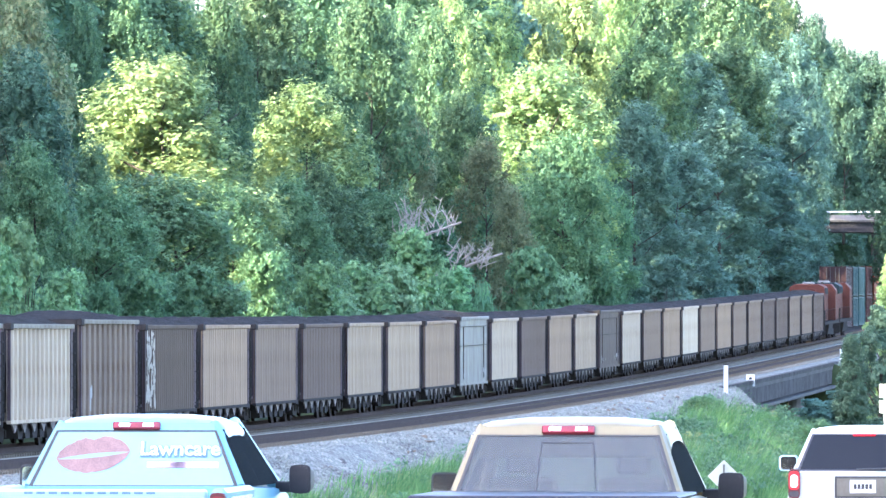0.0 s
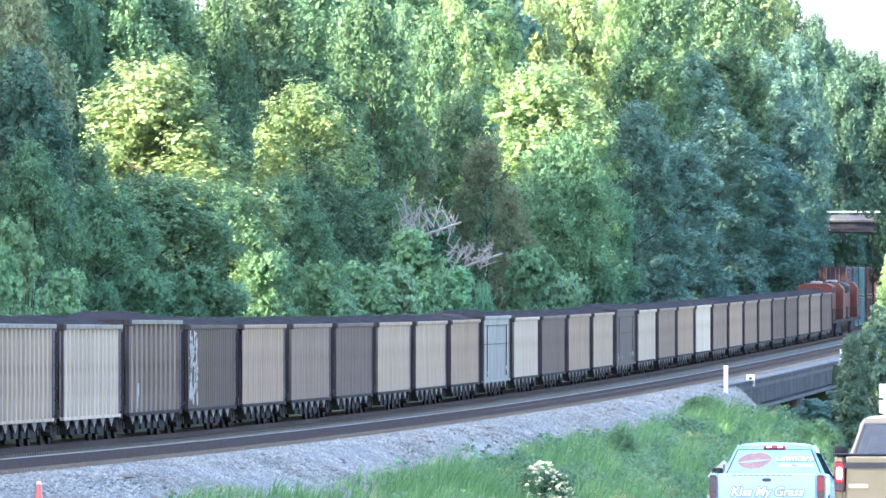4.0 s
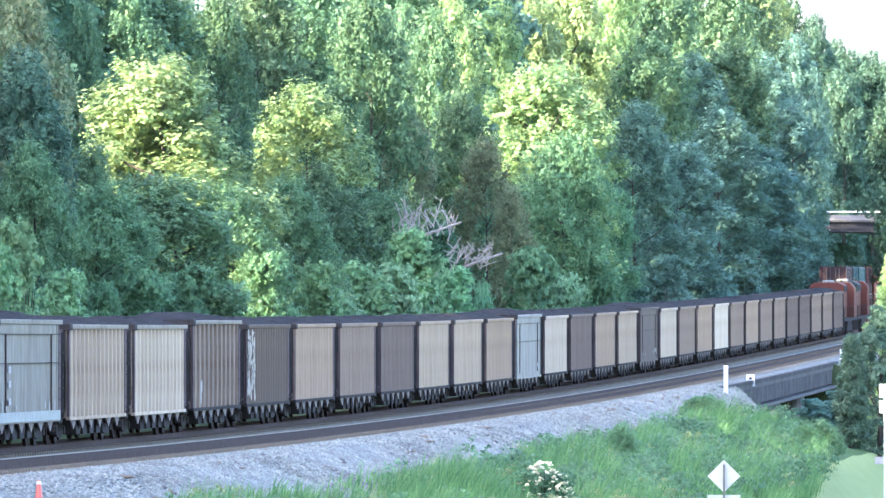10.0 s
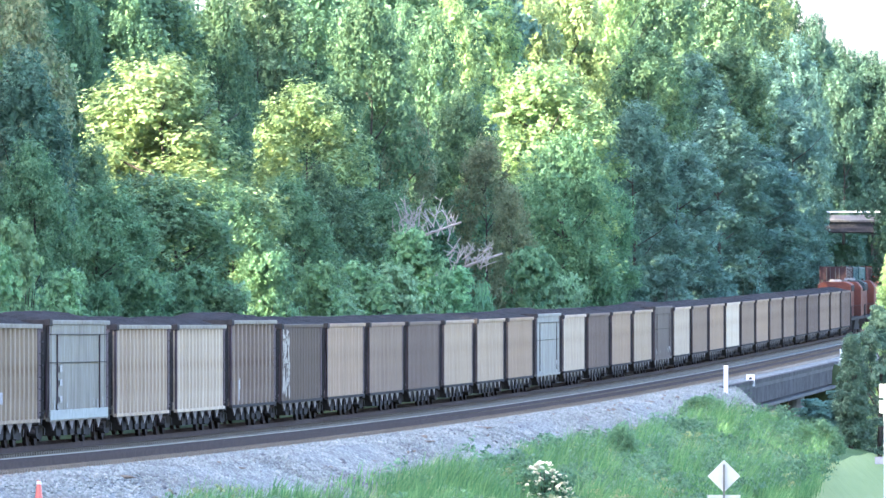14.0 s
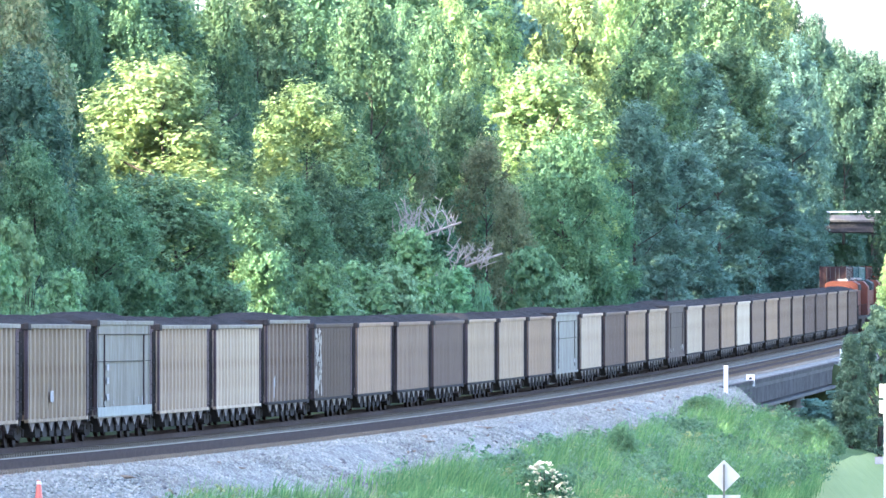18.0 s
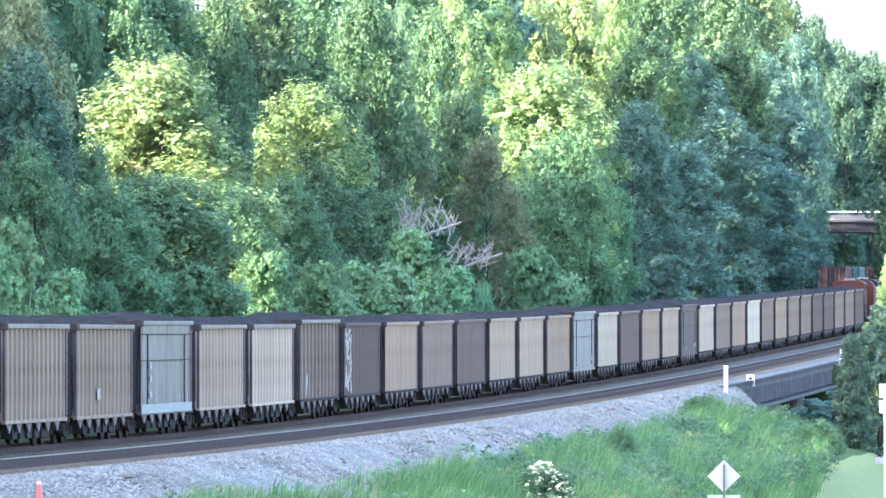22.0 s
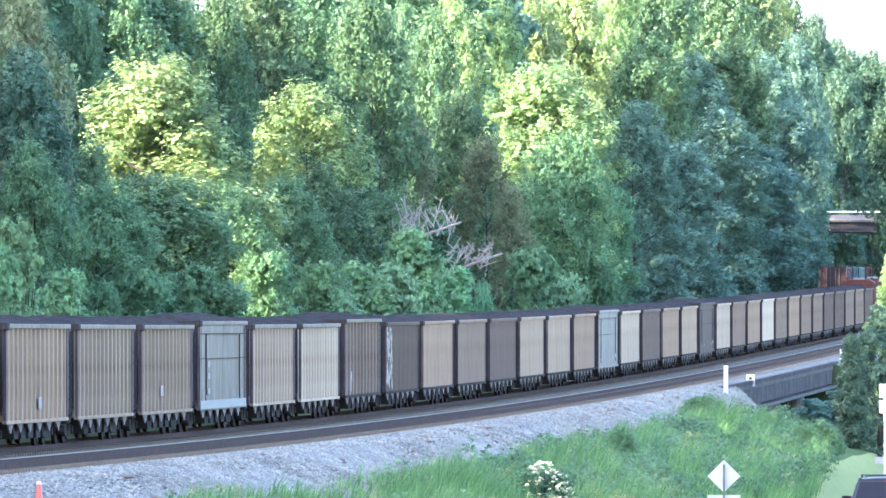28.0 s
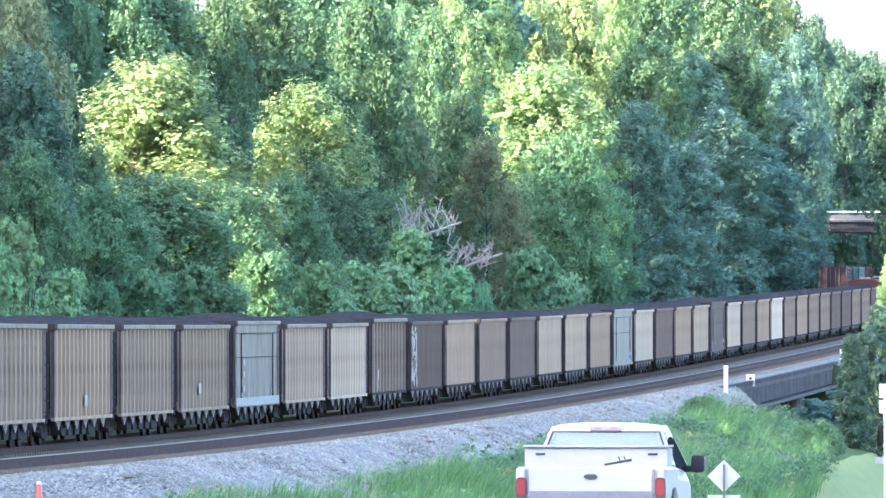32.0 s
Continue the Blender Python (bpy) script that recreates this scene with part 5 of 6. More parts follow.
# ---- locomotives at the head of the train ----
def loco(dark_top, label):
    root = thing("locomotive", label, "locomotive", "locomotives at the head of the train")
    # orange dulled in its base colour for the haze at this distance
    orange = material("loco_orange", (0.10, 0.039, 0.029), 0.6, 0.0, vary=0.25, scale=1.2)
    top_mat = material("loco_dark", (0.03, 0.04, 0.04), 0.6, vary=0.3) if dark_top else orange
    # long hood with rounded shoulders, at the end towards the coal cars
    bm = bmesh.new()
    prism(bm, [(-0.9, 1.55), (-0.9, 3.9), (-0.72, 4.25), (-0.4, 4.38), (0.4, 4.38), (0.72, 4.25), (0.9, 3.9), (0.9, 1.55)], "y", 0.9, 16.6)
    part("long_hood", bm, orange, root, bevel=0.04)
    bm = bmesh.new()
    prism(bm, [(-1.5, 3.75), (-1.45, 4.45), (-0.95, 4.68), (0.95, 4.68), (1.45, 4.45), (1.5, 3.75)], "y", 1.0, 5.6)
    part("radiator", bm, top_mat, root, bevel=0.05)
    bm = bmesh.new()
    prism(bm, [(-1.52, 1.55), (-1.52, 4.1), (-1.1, 4.6), (1.1, 4.6), (1.52, 4.1), (1.52, 1.55)], "y", 16.8, 19.3)
    part("cab", bm, orange, root, bevel=0.05)
    bm = bmesh.new()
    prism(bm, [(-0.95, 1.55), (-0.95, 2.9), (0.95, 2.9), (0.95, 1.55)], "y", 19.3, 21.3)
    part("short_hood", bm, orange, root, bevel=0.08)
    bm = bmesh.new()
    for z in np.arange(2.7, 3.3, 0.12):
        box(bm, -0.6, 0.6, 0.872, 0.898, z, z + 0.07)
    part("rear_grille", bm, M["black_steel"], root, "dark louvres")
    for i in range(9):
        bm = bmesh.new()
        y0 = 6.0 + i * 1.15
        box(bm, 0.902, 0.915, y0, y0 + 1.0, 1.75, 3.3)
        part("hood_door", bm, orange, root)
    bm = bmesh.new()
    box(bm, 1.47, 1.53, 1.3, 5.3, 3.85, 4.35)
    part("radiator_grille", bm, M["black_steel"], root, "dark radiator grille")
    bm = bmesh.new()
    box(bm, -0.9, 0.9, 0.7, 0.898, 1.57, 2.0)
    part("end_box", bm, M["black_steel"], root)
    bm = bmesh.new()
    box(bm, -1.55, 1.55, 0.2, 22.0, 1.3, 1.55)
    part("walkway", bm, M["black_steel"], root)
    bm = bmesh.new()
    prism(bm, [(-1.3, 0.45), (-1.45, 1.28), (1.45, 1.28), (1.3, 0.45)], "y", 8.2, 14.2)
    part("fuel_tank", bm, M["black_steel"], root)
    bm = bmesh.new()
    box(bm, -1.5, 1.5, 0.05, 0.2, 0.4, 1.3)
    part("pilot", bm, M["black_steel"], root)
    for x in (-1.5, 1.5):
        bm = bmesh.new()
        for y in np.arange(0.3, 16.5, 1.6):
            tube(bm, (x, y, 1.55), (x, y, 2.55), 0.014, sides=5)
        tube(bm, (x, 0.3, 2.55), (x, 16.4, 2.55), 0.016, sides=5)
        tube(bm, (x, 0.3, 0.5), (x, 0.3, 2.5), 0.06, sides=6)
        part("handrail", bm, M["black_steel"], root, "thin dark handrail")
    for x in (-0.55, 0.0, 0.55):
        bm = bmesh.new()
        box(bm, x - 0.16, x + 0.16, 0.86, 0.9, 3.4, 3.7)
        part("number_board" if x else "headlight", bm, M["white"] if x else M["concrete"], root)
    for y, w in ((2.6, 0.5), (7.5, 0.4), (11.5, 0.35)):
        bm = bmesh.new()
        box(bm, -w, w, y, y + 1.1, 4.36, 4.86 if y < 5 else 4.6)
        part("roof_fan" if y < 5 else "exhaust_housing", bm, M["pier"] if y < 5 else top_mat, root, bevel=0.08)
    for x in (-1.15, 1.15):
        bm = bmesh.new()
        prism(bm, [(0.1 * math.cos(i * math.pi / 4), 0.1 * math.sin(i * math.pi / 4)) for i in range(8)], "z", 4.68, 4.85)
        ob = part("horn", bm, M["black_steel"], root)
        ob.matrix_basis = pose(x, 3.2, 0)
    for y in (4.0, 18.2):
        bm = bmesh.new()
        for x in (-1.05, 1.05):
            prism(bm, [(-2.3, 0.35), (-2.0, 0.85), (2.0, 0.85), (2.3, 0.35)], "x", x - 0.1, x + 0.1)
        box(bm, -1.0, 1.0, -1.8, 1.8, 0.6, 1.25)
        b = part("bogie", bm, M["black_steel"], root)
        b.matrix_basis = pose(0, y, 0)
        for wy in (-1.7, 0, 1.7):
            for wx in (-0.78, 0.78):
                shared("wheel", WHEEL, b, pose(wx, wy, 0.5) @ Matrix.Scale(1.18, 4))
    return root


LOCOS = [loco(False, "orange diesel locomotive with thin handrails ahead of the coal cars"), loco(True, "orange diesel locomotive with a dark roof")]


# ---- road vehicles ----
def car_paint(name, colour, metal=0.0, rough=0.3):
    m = material("paint_" + name, colour, rough, metal, vary=0.06, scale=2.0)
    m.node_tree.nodes["Principled BSDF"].inputs["Specular IOR Level"].default_value = 0.12
    if max(colour) < 0.05:
        m.node_tree.nodes["Principled BSDF"].inputs["Specular IOR Level"].default_value = 0.1
    return m


def glass_material(name, tint, see):
    m = bpy.data.materials.new(name)
    m.use_nodes = True
    b = m.node_tree.nodes["Principled BSDF"]
    b.inputs["Base Color"].default_value = (*tint, 1)
    b.inputs["Roughness"].default_value = 0.04
    b.inputs["Transmission Weight"].default_value = see
    b.inputs["IOR"].default_value = 1.45
    return m


def glow_material(name, colour, strength):
    m = bpy.data.materials.new(name)
    m.use_nodes = True
    b = m.node_tree.nodes["Principled BSDF"]
    b.inputs["Base Color"].default_value = (*colour, 1)
    b.inputs["Roughness"].default_value = 0.25
    b.inputs["Emission Color"].default_value = (*colour, 1)
    b.inputs["Emission Strength"].default_value = strength
    return m


M["tint"] = glass_material("dark_glass", (0.012, 0.013, 0.016), 0.12)
M["tint"].node_tree.nodes["Principled BSDF"].inputs["Specular IOR Level"].default_value = 0.16
M["side_glass"] = glass_material("side_glass", (0.03, 0.033, 0.033), 0.4)
M["side_glass"].node_tree.nodes["Principled BSDF"].inputs["IOR"].default_value = 1.0
M["clear"] = glass_material("clear_glass", (0.75, 0.85, 0.85), 0.9)
M["rubber"] = material("rubber", (0.02, 0.02, 0.02), 0.8)
M["plastic"] = material("black_plastic", (0.025, 0.025, 0.028), 0.5)
M["chrome"] = material("chrome", (0.7, 0.7, 0.7), 0.12, 1.0, vary=0.05)
M["mirror"] = material("mirror_glass", (0.75, 0.77, 0.8), 0.08, 1.0, vary=0.05)
M["interior"] = material("interior", (0.05, 0.048, 0.045), 0.9)
M["red_lens"] = glow_material("red_lens", (0.15, 0.012, 0.018), 0.0)
M["red_dark"] = glow_material("red_dark", (0.075, 0.012, 0.016), 0.0)
M["red_lit"] = glow_material("red_lit", (0.42, 0.006, 0.008), 0.22)
M["smoked_lens"] = material("smoked_lens", (0.05, 0.045, 0.055), 0.2, vary=0.4, scale=8)
M["smoke"] = glass_material("smoke_glass", (0.24, 0.25, 0.23), 0.85)
M["white_lens"] = glow_material("white_lens", (0.8, 0.8, 0.8), 0.0)
M["lamp_warm"] = glow_material("lamp_warm", (0.8, 0.17, 0.05), 0.12)
M["lamp_hot"] = glow_material("lamp_hot", (1.0, 0.6, 0.5), 0.5)


def loft(bm, stations):
    """Skin over stations of (y, half width, z low, z high), with rounded shoulders."""
    rings = []
    for y, w, z0, z1 in stations:
        h = z1 - z0
        sec = [(-w * 0.9, z0), (-w * 0.985, z0 + h * 0.12), (-w, z0 + h * 0.45), (-w * 0.985, z0 + h * 0.8), (-w * 0.93, z1 - h * 0.02), (-w * 0.86, z1),
               (w * 0.86, z1), (w * 0.93, z1 - h * 0.02), (w * 0.985, z0 + h * 0.8), (w, z0 + h * 0.45), (w * 0.985, z0 + h * 0.12), (w * 0.9, z0)]
        rings.append([bm.verts.new((x, y, z)) for x, z in sec])
    for a, b in zip(rings, rings[1:]):
        for i in range(12):
            j = (i + 1) % 12
            bm.faces.new((a[i], a[j], b[j], b[i]))
    bm.faces.new(rings[0]), bm.faces.new(rings[-1][::-1])


def slab(bm, c, t):
    """A pane with corners c (low left, low right, top right, top left) and thickness t outwards."""
    c = [Vector(p) for p in c]
    n = (c[1] - c[0]).cross(c[3] - c[0]).normalized() * t
    a, b = [bm.verts.new(p) for p in c], [bm.verts.new(p + n) for p in c]
    bm.faces.new(a[::-1]), bm.faces.new(b)
    for i in range(4):
        j = (i + 1) % 4
        bm.faces.new((a[i], a[j], b[j], b[i]))


def inner(c, u0, u1, v0, v1):
    """A smaller four-corner on the four-corner c."""
    c = [Vector(p) for p in c]
    def at(u, v):
        return c[0].lerp(c[1], u).lerp(c[3].lerp(c[2], u), v)
    return [at(u0, v0), at(u1, v0), at(u1, v1), at(u0, v1)]


def vehicle_wheel(root, x, y, r=0.38):
    bm = bmesh.new()
    prism(bm, [(r * math.cos(i * math.pi / 12), r * math.sin(i * math.pi / 12)) for i in range(24)], "x", -0.13, 0.13)
    w = part("tyre", bm, M["rubber"], root, bevel=0.02)
    w.matrix_basis = pose(x, y, r)
    bm = bmesh.new()
    prism(bm, [(r * 0.6 * math.cos(i * math.pi / 8), r * 0.6 * math.sin(i * math.pi / 8)) for i in range(16)], "x", -0.14, 0.14)
    part("rim", bm, M["chrome"], w)


def greenhouse(root, g, paint, glass_back, glass_side, roof_paint=None):
    """Pillars, roof and panes. g: y0, y1 at the belt; t0, t1 at the roof; wb, wt half widths; zb, zr heights."""
    y0, y1, t0, t1, wb, wt, zb, zr = (g[k] for k in ("y0", "y1", "t0", "t1", "wb", "wt", "zb", "zr"))
    lo = {(-1, 0): Vector((-wb, y0, zb)), (1, 0): Vector((wb, y0, zb)), (-1, 1): Vector((-wb, y1, zb)), (1, 1): Vector((wb, y1, zb))}
    hi = {(-1, 0): Vector((-wt, t0, zr)), (1, 0): Vector((wt, t0, zr)), (-1, 1): Vector((-wt, t1, zr)), (1, 1): Vector((wt, t1, zr))}
    for k in lo:
        bm = bmesh.new()
        n = Vector((-k[0] * 0.05, 0.05 if k[1] == 0 else -0.05, 0))
        w = g.get("pillar", 0.075) if k[1] == 0 else 0.06
        tube(bm, lo[k] + n, hi[k] + n, w, w * 0.9, 8)
        part("pillar", bm, paint, root)
    for sx in (-1, 1):
        bm = bmesh.new()
        m = 0.45
        tube(bm, lo[(sx, 0)].lerp(lo[(sx, 1)], m) + Vector((-sx * 0.05, 0, 0)), hi[(sx, 0)].lerp(hi[(sx, 1)], m) + Vector((-sx * 0.05, 0, 0)), 0.05, 0.045, 6)
        part("door_pillar", bm, M["plastic"], root)
    bm = bmesh.new()
    arch = []
    for f, dz in ((0.0, -0.03), (0.04, 0.005), (0.12, 0.03), (0.3, 0.045), (0.6, 0.045), (0.9, 0.02), (1.0, -0.03)):
        y = t0 + (t1 - t0) * f
        arch.append([bm.verts.new((x * wt, y, zr + dz + e)) for x, e in ((-1.1, -0.15), (-1.07, -0.085), (-1.0, -0.03), (-0.88, 0.0), (-0.5, 0.025), (0, 0.03), (0.5, 0.025), (0.88, 0.0), (1.0, -0.03), (1.07, -0.085), (1.1, -0.15))])
    for a, b in zip(arch, arch[1:]):
        for i in range(10):
            bm.faces.new((a[i], a[i + 1], b[i + 1], b[i]))
    under = [[bm.verts.new(v.co - Vector((0, 0, 0.05))) for v in (r[0], r[-1])] for r in (arch[0], arch[-1])]
    bm.faces.new((under[0][0], under[0][1], under[1][1], under[1][0]))
    bm.faces.new((arch[0][0], *arch[0][1:], under[0][1], under[0][0]))
    bm.faces.new((*arch[-1][::-1], under[1][0], under[1][1]))
    part("roof", bm, roof_paint or paint, root, smooth=True)
    back = [lo[(-1, 0)], lo[(1, 0)], hi[(1, 0)], hi[(-1, 0)]]
    front = [lo[(1, 1)], lo[(-1, 1)], hi[(-1, 1)], hi[(1, 1)]]
    right = [lo[(1, 0)], lo[(1, 1)], hi[(1, 1)], hi[(1, 0)]]
    left = [lo[(-1, 1)], lo[(-1, 0)], hi[(-1, 0)], hi[(-1, 1)]]
    vt = g.get("glass_top", 0.86)
    for nm, c, gl, u0, u1, v1 in (("rear_window", back, glass_back, 0.04, 0.96, vt), ("windscreen", front, M["clear"], 0.05, 0.95, 0.92), ("side_window", right, glass_side, 0.06, 0.94, 0.9), ("side_window", left, glass_side, 0.06, 0.94, 0.9)):
        bm = bmesh.new()
        slab(bm, inner(c, u0, u1, 0.0, v1), 0.012)
        part(nm, bm, gl, root)
    bm = bmesh.new()
    for u0, u1, v0, v1 in ((0.025, 0.042, 0.0, vt + 0.01), (0.958, 0.975, 0.0, vt + 0.01), (0.042, 0.958, vt - 0.012, vt + 0.012), (0.042, 0.958, -0.02, 0.02)):
        slab(bm, inner(back, u0, u1, v0, v1), 0.016)
    part("window_seal", bm, M["plastic"], root, "black rubber window seal")
    # header panel above the rear window
    bm = bmesh.new()
    slab(bm, inner(back, 0.03, 0.97, vt + 0.014, 1.0), 0.014)
    part("header_panel", bm, paint, root)
    # seats
    for x in (-0.42, 0.42):
        bm = bmesh.new()
        y = t0 + 0.62 * (t1 - t0)
        box(bm, x - 0.26, x + 0.26, y - 0.1, y + 0.08, zb - 0.5, zb + 0.12)
        box(bm, x - 0.13, x + 0.13, y - 0.08, y + 0.03, zb + 0.14, zb + 0.32)
        part("seat", bm, M["interior"], root, bevel=0.03)
    bm = bmesh.new()
    box(bm, -wb + 0.1, wb - 0.1, y0 + 0.1, y1 - 0.1, zb - 0.56, zb - 0.5)
    part("cabin_floor", bm, M["interior"], root)
    return back, right


def mirror(root, x, y, z, w, h, shell, face):
    """A rounded door mirror, turned towards the driver."""
    sx = 1 if x > 0 else -1
    # right-hand glass takes the shell's colour in place of its dark reflection
    face = shell if sx > 0 else face
    def pill(k, y0, y1, taper=1.0):
        ring = []
        for i in range(20):
            a = i * math.pi / 10
            c, s = math.cos(a), math.sin(a)
            ring.append((k * w / 2 * math.copysign(abs(c) ** 0.36, c), k * h / 2 * math.copysign(abs(s) ** 0.36, s)))
        bm = bmesh.new()
        prism(bm, ring, "y", y0, y1, taper)
        return bm
    bm = pill(1.0, -0.02, 0.1, 0.72)
    m = part("mirror", bm, shell, root, bevel=0.012)
    m.matrix_basis = pose(x, y, z, 0, 0, -22 if sx > 0 else 9)
    part("mirror_glass", pill(0.84, -0.028, -0.022), face, m)
    bm = bmesh.new()
    box(bm, *sorted((-sx * w * 0.42, -sx * (w * 0.5 + 0.16))), 0.02, 0.07, -h * 0.46, -h * 0.08)
    part("mirror_arm", bm, shell, m, bevel=0.01)


def lamp(root, x, z, w, h, mat, inner_mat=None, name="tail_light", y=-0.012, round_bulb=False):
    """A lamp cluster: dark housing with rounded corners, a lens, a pale reversing lens and, where lit, bulbs."""
    def pad(cx, cz, pw, ph, y0, y1, power=0.55):
        bm = bmesh.new()
        prism(bm, [(cx + pw / 2 * math.copysign(abs(math.cos(i * math.pi / 8)) ** power, math.cos(i * math.pi / 8)),
                    cz + ph / 2 * math.copysign(abs(math.sin(i * math.pi / 8)) ** power, math.sin(i * math.pi / 8))) for i in range(16)], "y", y0, y1)
        return bm
    l = part(name, pad(x, z, w, h, y, y + 0.14, 0.4), M["red_dark"], root, bevel=0.004)
    part("lens", pad(x, z + h * 0.12, w * 0.84, h * 0.62, y - 0.008, y - 0.001), mat, l)
    part("reversing_lens", pad(x, z - h * 0.34, w * 0.8, h * 0.2, y - 0.007, y - 0.001), M["smoked_lens"], l)
    if inner_mat:
        for dz in ((0.2, 0.0) if round_bulb else (0.1,)):
            part("bulb", pad(x, z + h * dz, w * (0.42 if round_bulb else 0.6), h * (0.17 if round_bulb else 0.42), y - 0.014, y - 0.009, 1.0 if round_bulb else 0.6), inner_mat, l)
    return l


def flat_word(text, size, root, m, mat, name="lettering", fat=0.0, slant=0.0):
    """Flat letters in the built-in font as a thin mesh."""
    cu = bpy.data.curves.new(name, "FONT")
    cu.body, cu.size, cu.align_x, cu.align_y, cu.extrude = text, size, "CENTER", "CENTER", 0.003
    cu.offset, cu.shear = fat, slant
    tmp = bpy.data.objects.new(name, cu)
    me = bpy.data.meshes.new_from_object(tmp)
    bpy.data.objects.remove(tmp)
    me.materials.clear()
    me.materials.append(mat)
    ob = new(name, me)
    ob.parent = root
    ob.matrix_basis = m
    return ob


def on_pane(c, u, v, lift):
    """A frame on the pane c at (u, v): x along it, y up it."""
    q = inner(c, u, u, v, v)[0]
    x = (Vector(c[1]) - Vector(c[0])).normalized()
    up = (Vector(c[3]) + Vector(c[2]) - Vector(c[0]) - Vector(c[1])).normalized()
    n = x.cross(up).normalized()
    up = n.cross(x)
    m = Matrix((x, up, n)).transposed().to_4x4()
    m.translation = q + n * lift
    return m


def pickup(label, paint, dims, lights, group="road vehicles"):
    """A pickup truck, origin on the road under its tail, y forward."""
    root = thing("pickup_truck", label, "pickup truck", group)
    w, gate, ln, cab0, cab1 = dims["w"], dims["gate"], dims["len"], dims["cab0"], dims["cab1"]
    bm = bmesh.new()
    loft(bm, [(0.06, w * 0.97, 0.45, 0.82), (0.4, w, 0.4, 0.84), (cab0 - 0.05, w, 0.38, 0.84)])
    part("bed_floor", bm, paint, root)
    for sx in (-1, 1):
        bm = bmesh.new()
        x0, x1 = sorted((sx * (w - 0.14), sx * w))
        vs = box(bm, x0, x1, 0.05, cab0 - 0.03, 0.7, gate)
        part("bed_side", bm, paint, root, bevel=0.035)
        for y, nm in ((1.25, "wheel_arch"),):
            bm = bmesh.new()
            prism(bm, [(0.52 * math.cos(i * math.pi / 10) + y, 0.4 + 0.5 * math.sin(i * math.pi / 10)) for i in range(11)], "x", *sorted((sx * (w - 0.02), sx * (w + 0.03))))
            part(nm, bm, M["plastic"], root)
    bm = bmesh.new()
    box(bm, -w + 0.16, w - 0.16, 0.0, 0.09, 0.66, gate - 0.005)
    tg = part("tailgate", bm, dims.get("gate_paint", paint), root, bevel=0.02)
    bm = bmesh.new()
    prism(bm, [(0.085 * math.copysign(abs(math.cos(i * math.pi / 8)) ** 0.6, math.cos(i * math.pi / 8)), gate - 0.12 + 0.03 * math.sin(i * math.pi / 8)) for i in range(16)], "y", -0.02, -0.002)
    if dims.get("handle", True):
        part("handle", bm, M["plastic"], tg, bevel=0.004)
    bm = bmesh.new()
    loft(bm, [(cab0, w, 0.36, dims["belt"]), (cab0 + 0.4, w, 0.34, dims["belt"]), (cab1 + 0.35, w, 0.34, dims["belt"] - 0.04), (ln - 0.7, w * 0.97, 0.36, dims["belt"] - 0.1), (ln - 0.12, w * 0.9, 0.42, dims["belt"] - 0.22)])
    part("body", bm, paint, root)
    bm = bmesh.new()
    box(bm, -w * 0.97, w * 0.97, -0.16, 0.04, 0.42, 0.64)
    part("rear_bumper", bm, dims.get("bumper", M["chrome"]), root, bevel=0.03)
    bm = bmesh.new()
    box(bm, -w * 0.95, w * 0.95, ln - 0.15, ln, 0.42, 0.68)
    part("front_bumper", bm, M["chrome"], root, bevel=0.03)
    bm = bmesh.new()
    box(bm, -w * 0.7, w * 0.7, ln - 0.14, ln - 0.08, 0.7, dims["belt"] - 0.28)
    part("grille", bm, M["plastic"], root)
    g = dict(y0=cab0 + 0.05, y1=cab1 + 0.55, t0=cab0 + 0.3, t1=cab1 - 0.25, wb=dims.get("wb", w * 0.9), wt=dims["roof_half"], zb=dims["belt"] - 0.01, zr=dims["h"] - 0.09, glass_top=dims.get("glass_top", 0.84), pillar=0.055)
    back, right = greenhouse(root, g, paint, dims.get("back_glass", M["tint"]), M["side_glass"])
    for sx in (-1, 1):
        lamp(root, sx * (w - 0.07), lights["z"], lights.get("w", 0.14), lights["h"], lights["mat"] if sx > 0 or not lights.get("split") else M["smoked_lens"], lights.get("hot"))
    part_box("high_brake_light", root, -0.2, 0.2, back, dims["glass_top"] if "glass_top" in dims else 0.84, dims.get("high", M["red_lens"]), dims.get("bulb"))
    for sx in (-1, 1):
        mirror(root, sx * (w + 0.13), cab1 + 0.1, dims["belt"] + 0.03, *dims["mirror"], M["plastic"], M["mirror"])
        for y in (1.25, ln - 1.1):
            vehicle_wheel(root, sx * (w - 0.16), y, 0.4)
    bm = bmesh.new()
    box(bm, -0.15, 0.15, -0.175, -0.165, 0.46, 0.6)
    part("number_plate", bm, M["white"], root)
    return root, back, tg


def part_box(name, root, x0, x1, back, v, mat, hot):
    m = on_pane(back, 0.5, v + (1 - v) * 0.55, 0.025)
    bm = bmesh.new()
    box(bm, x0, x1, -0.034, 0.034, -0.02, 0.02)
    ob = part(name, bm, mat, root, bevel=0.01)
    ob.matrix_basis = m
    for x in (x0 * 0.5, x1 * 0.5):
        bm = bmesh.new()
        box(bm, x - 0.045, x + 0.045, -0.016, 0.016, 0.021, 0.026)
        part("bulb", bm, hot or M["white_lens"], ob)
    return ob


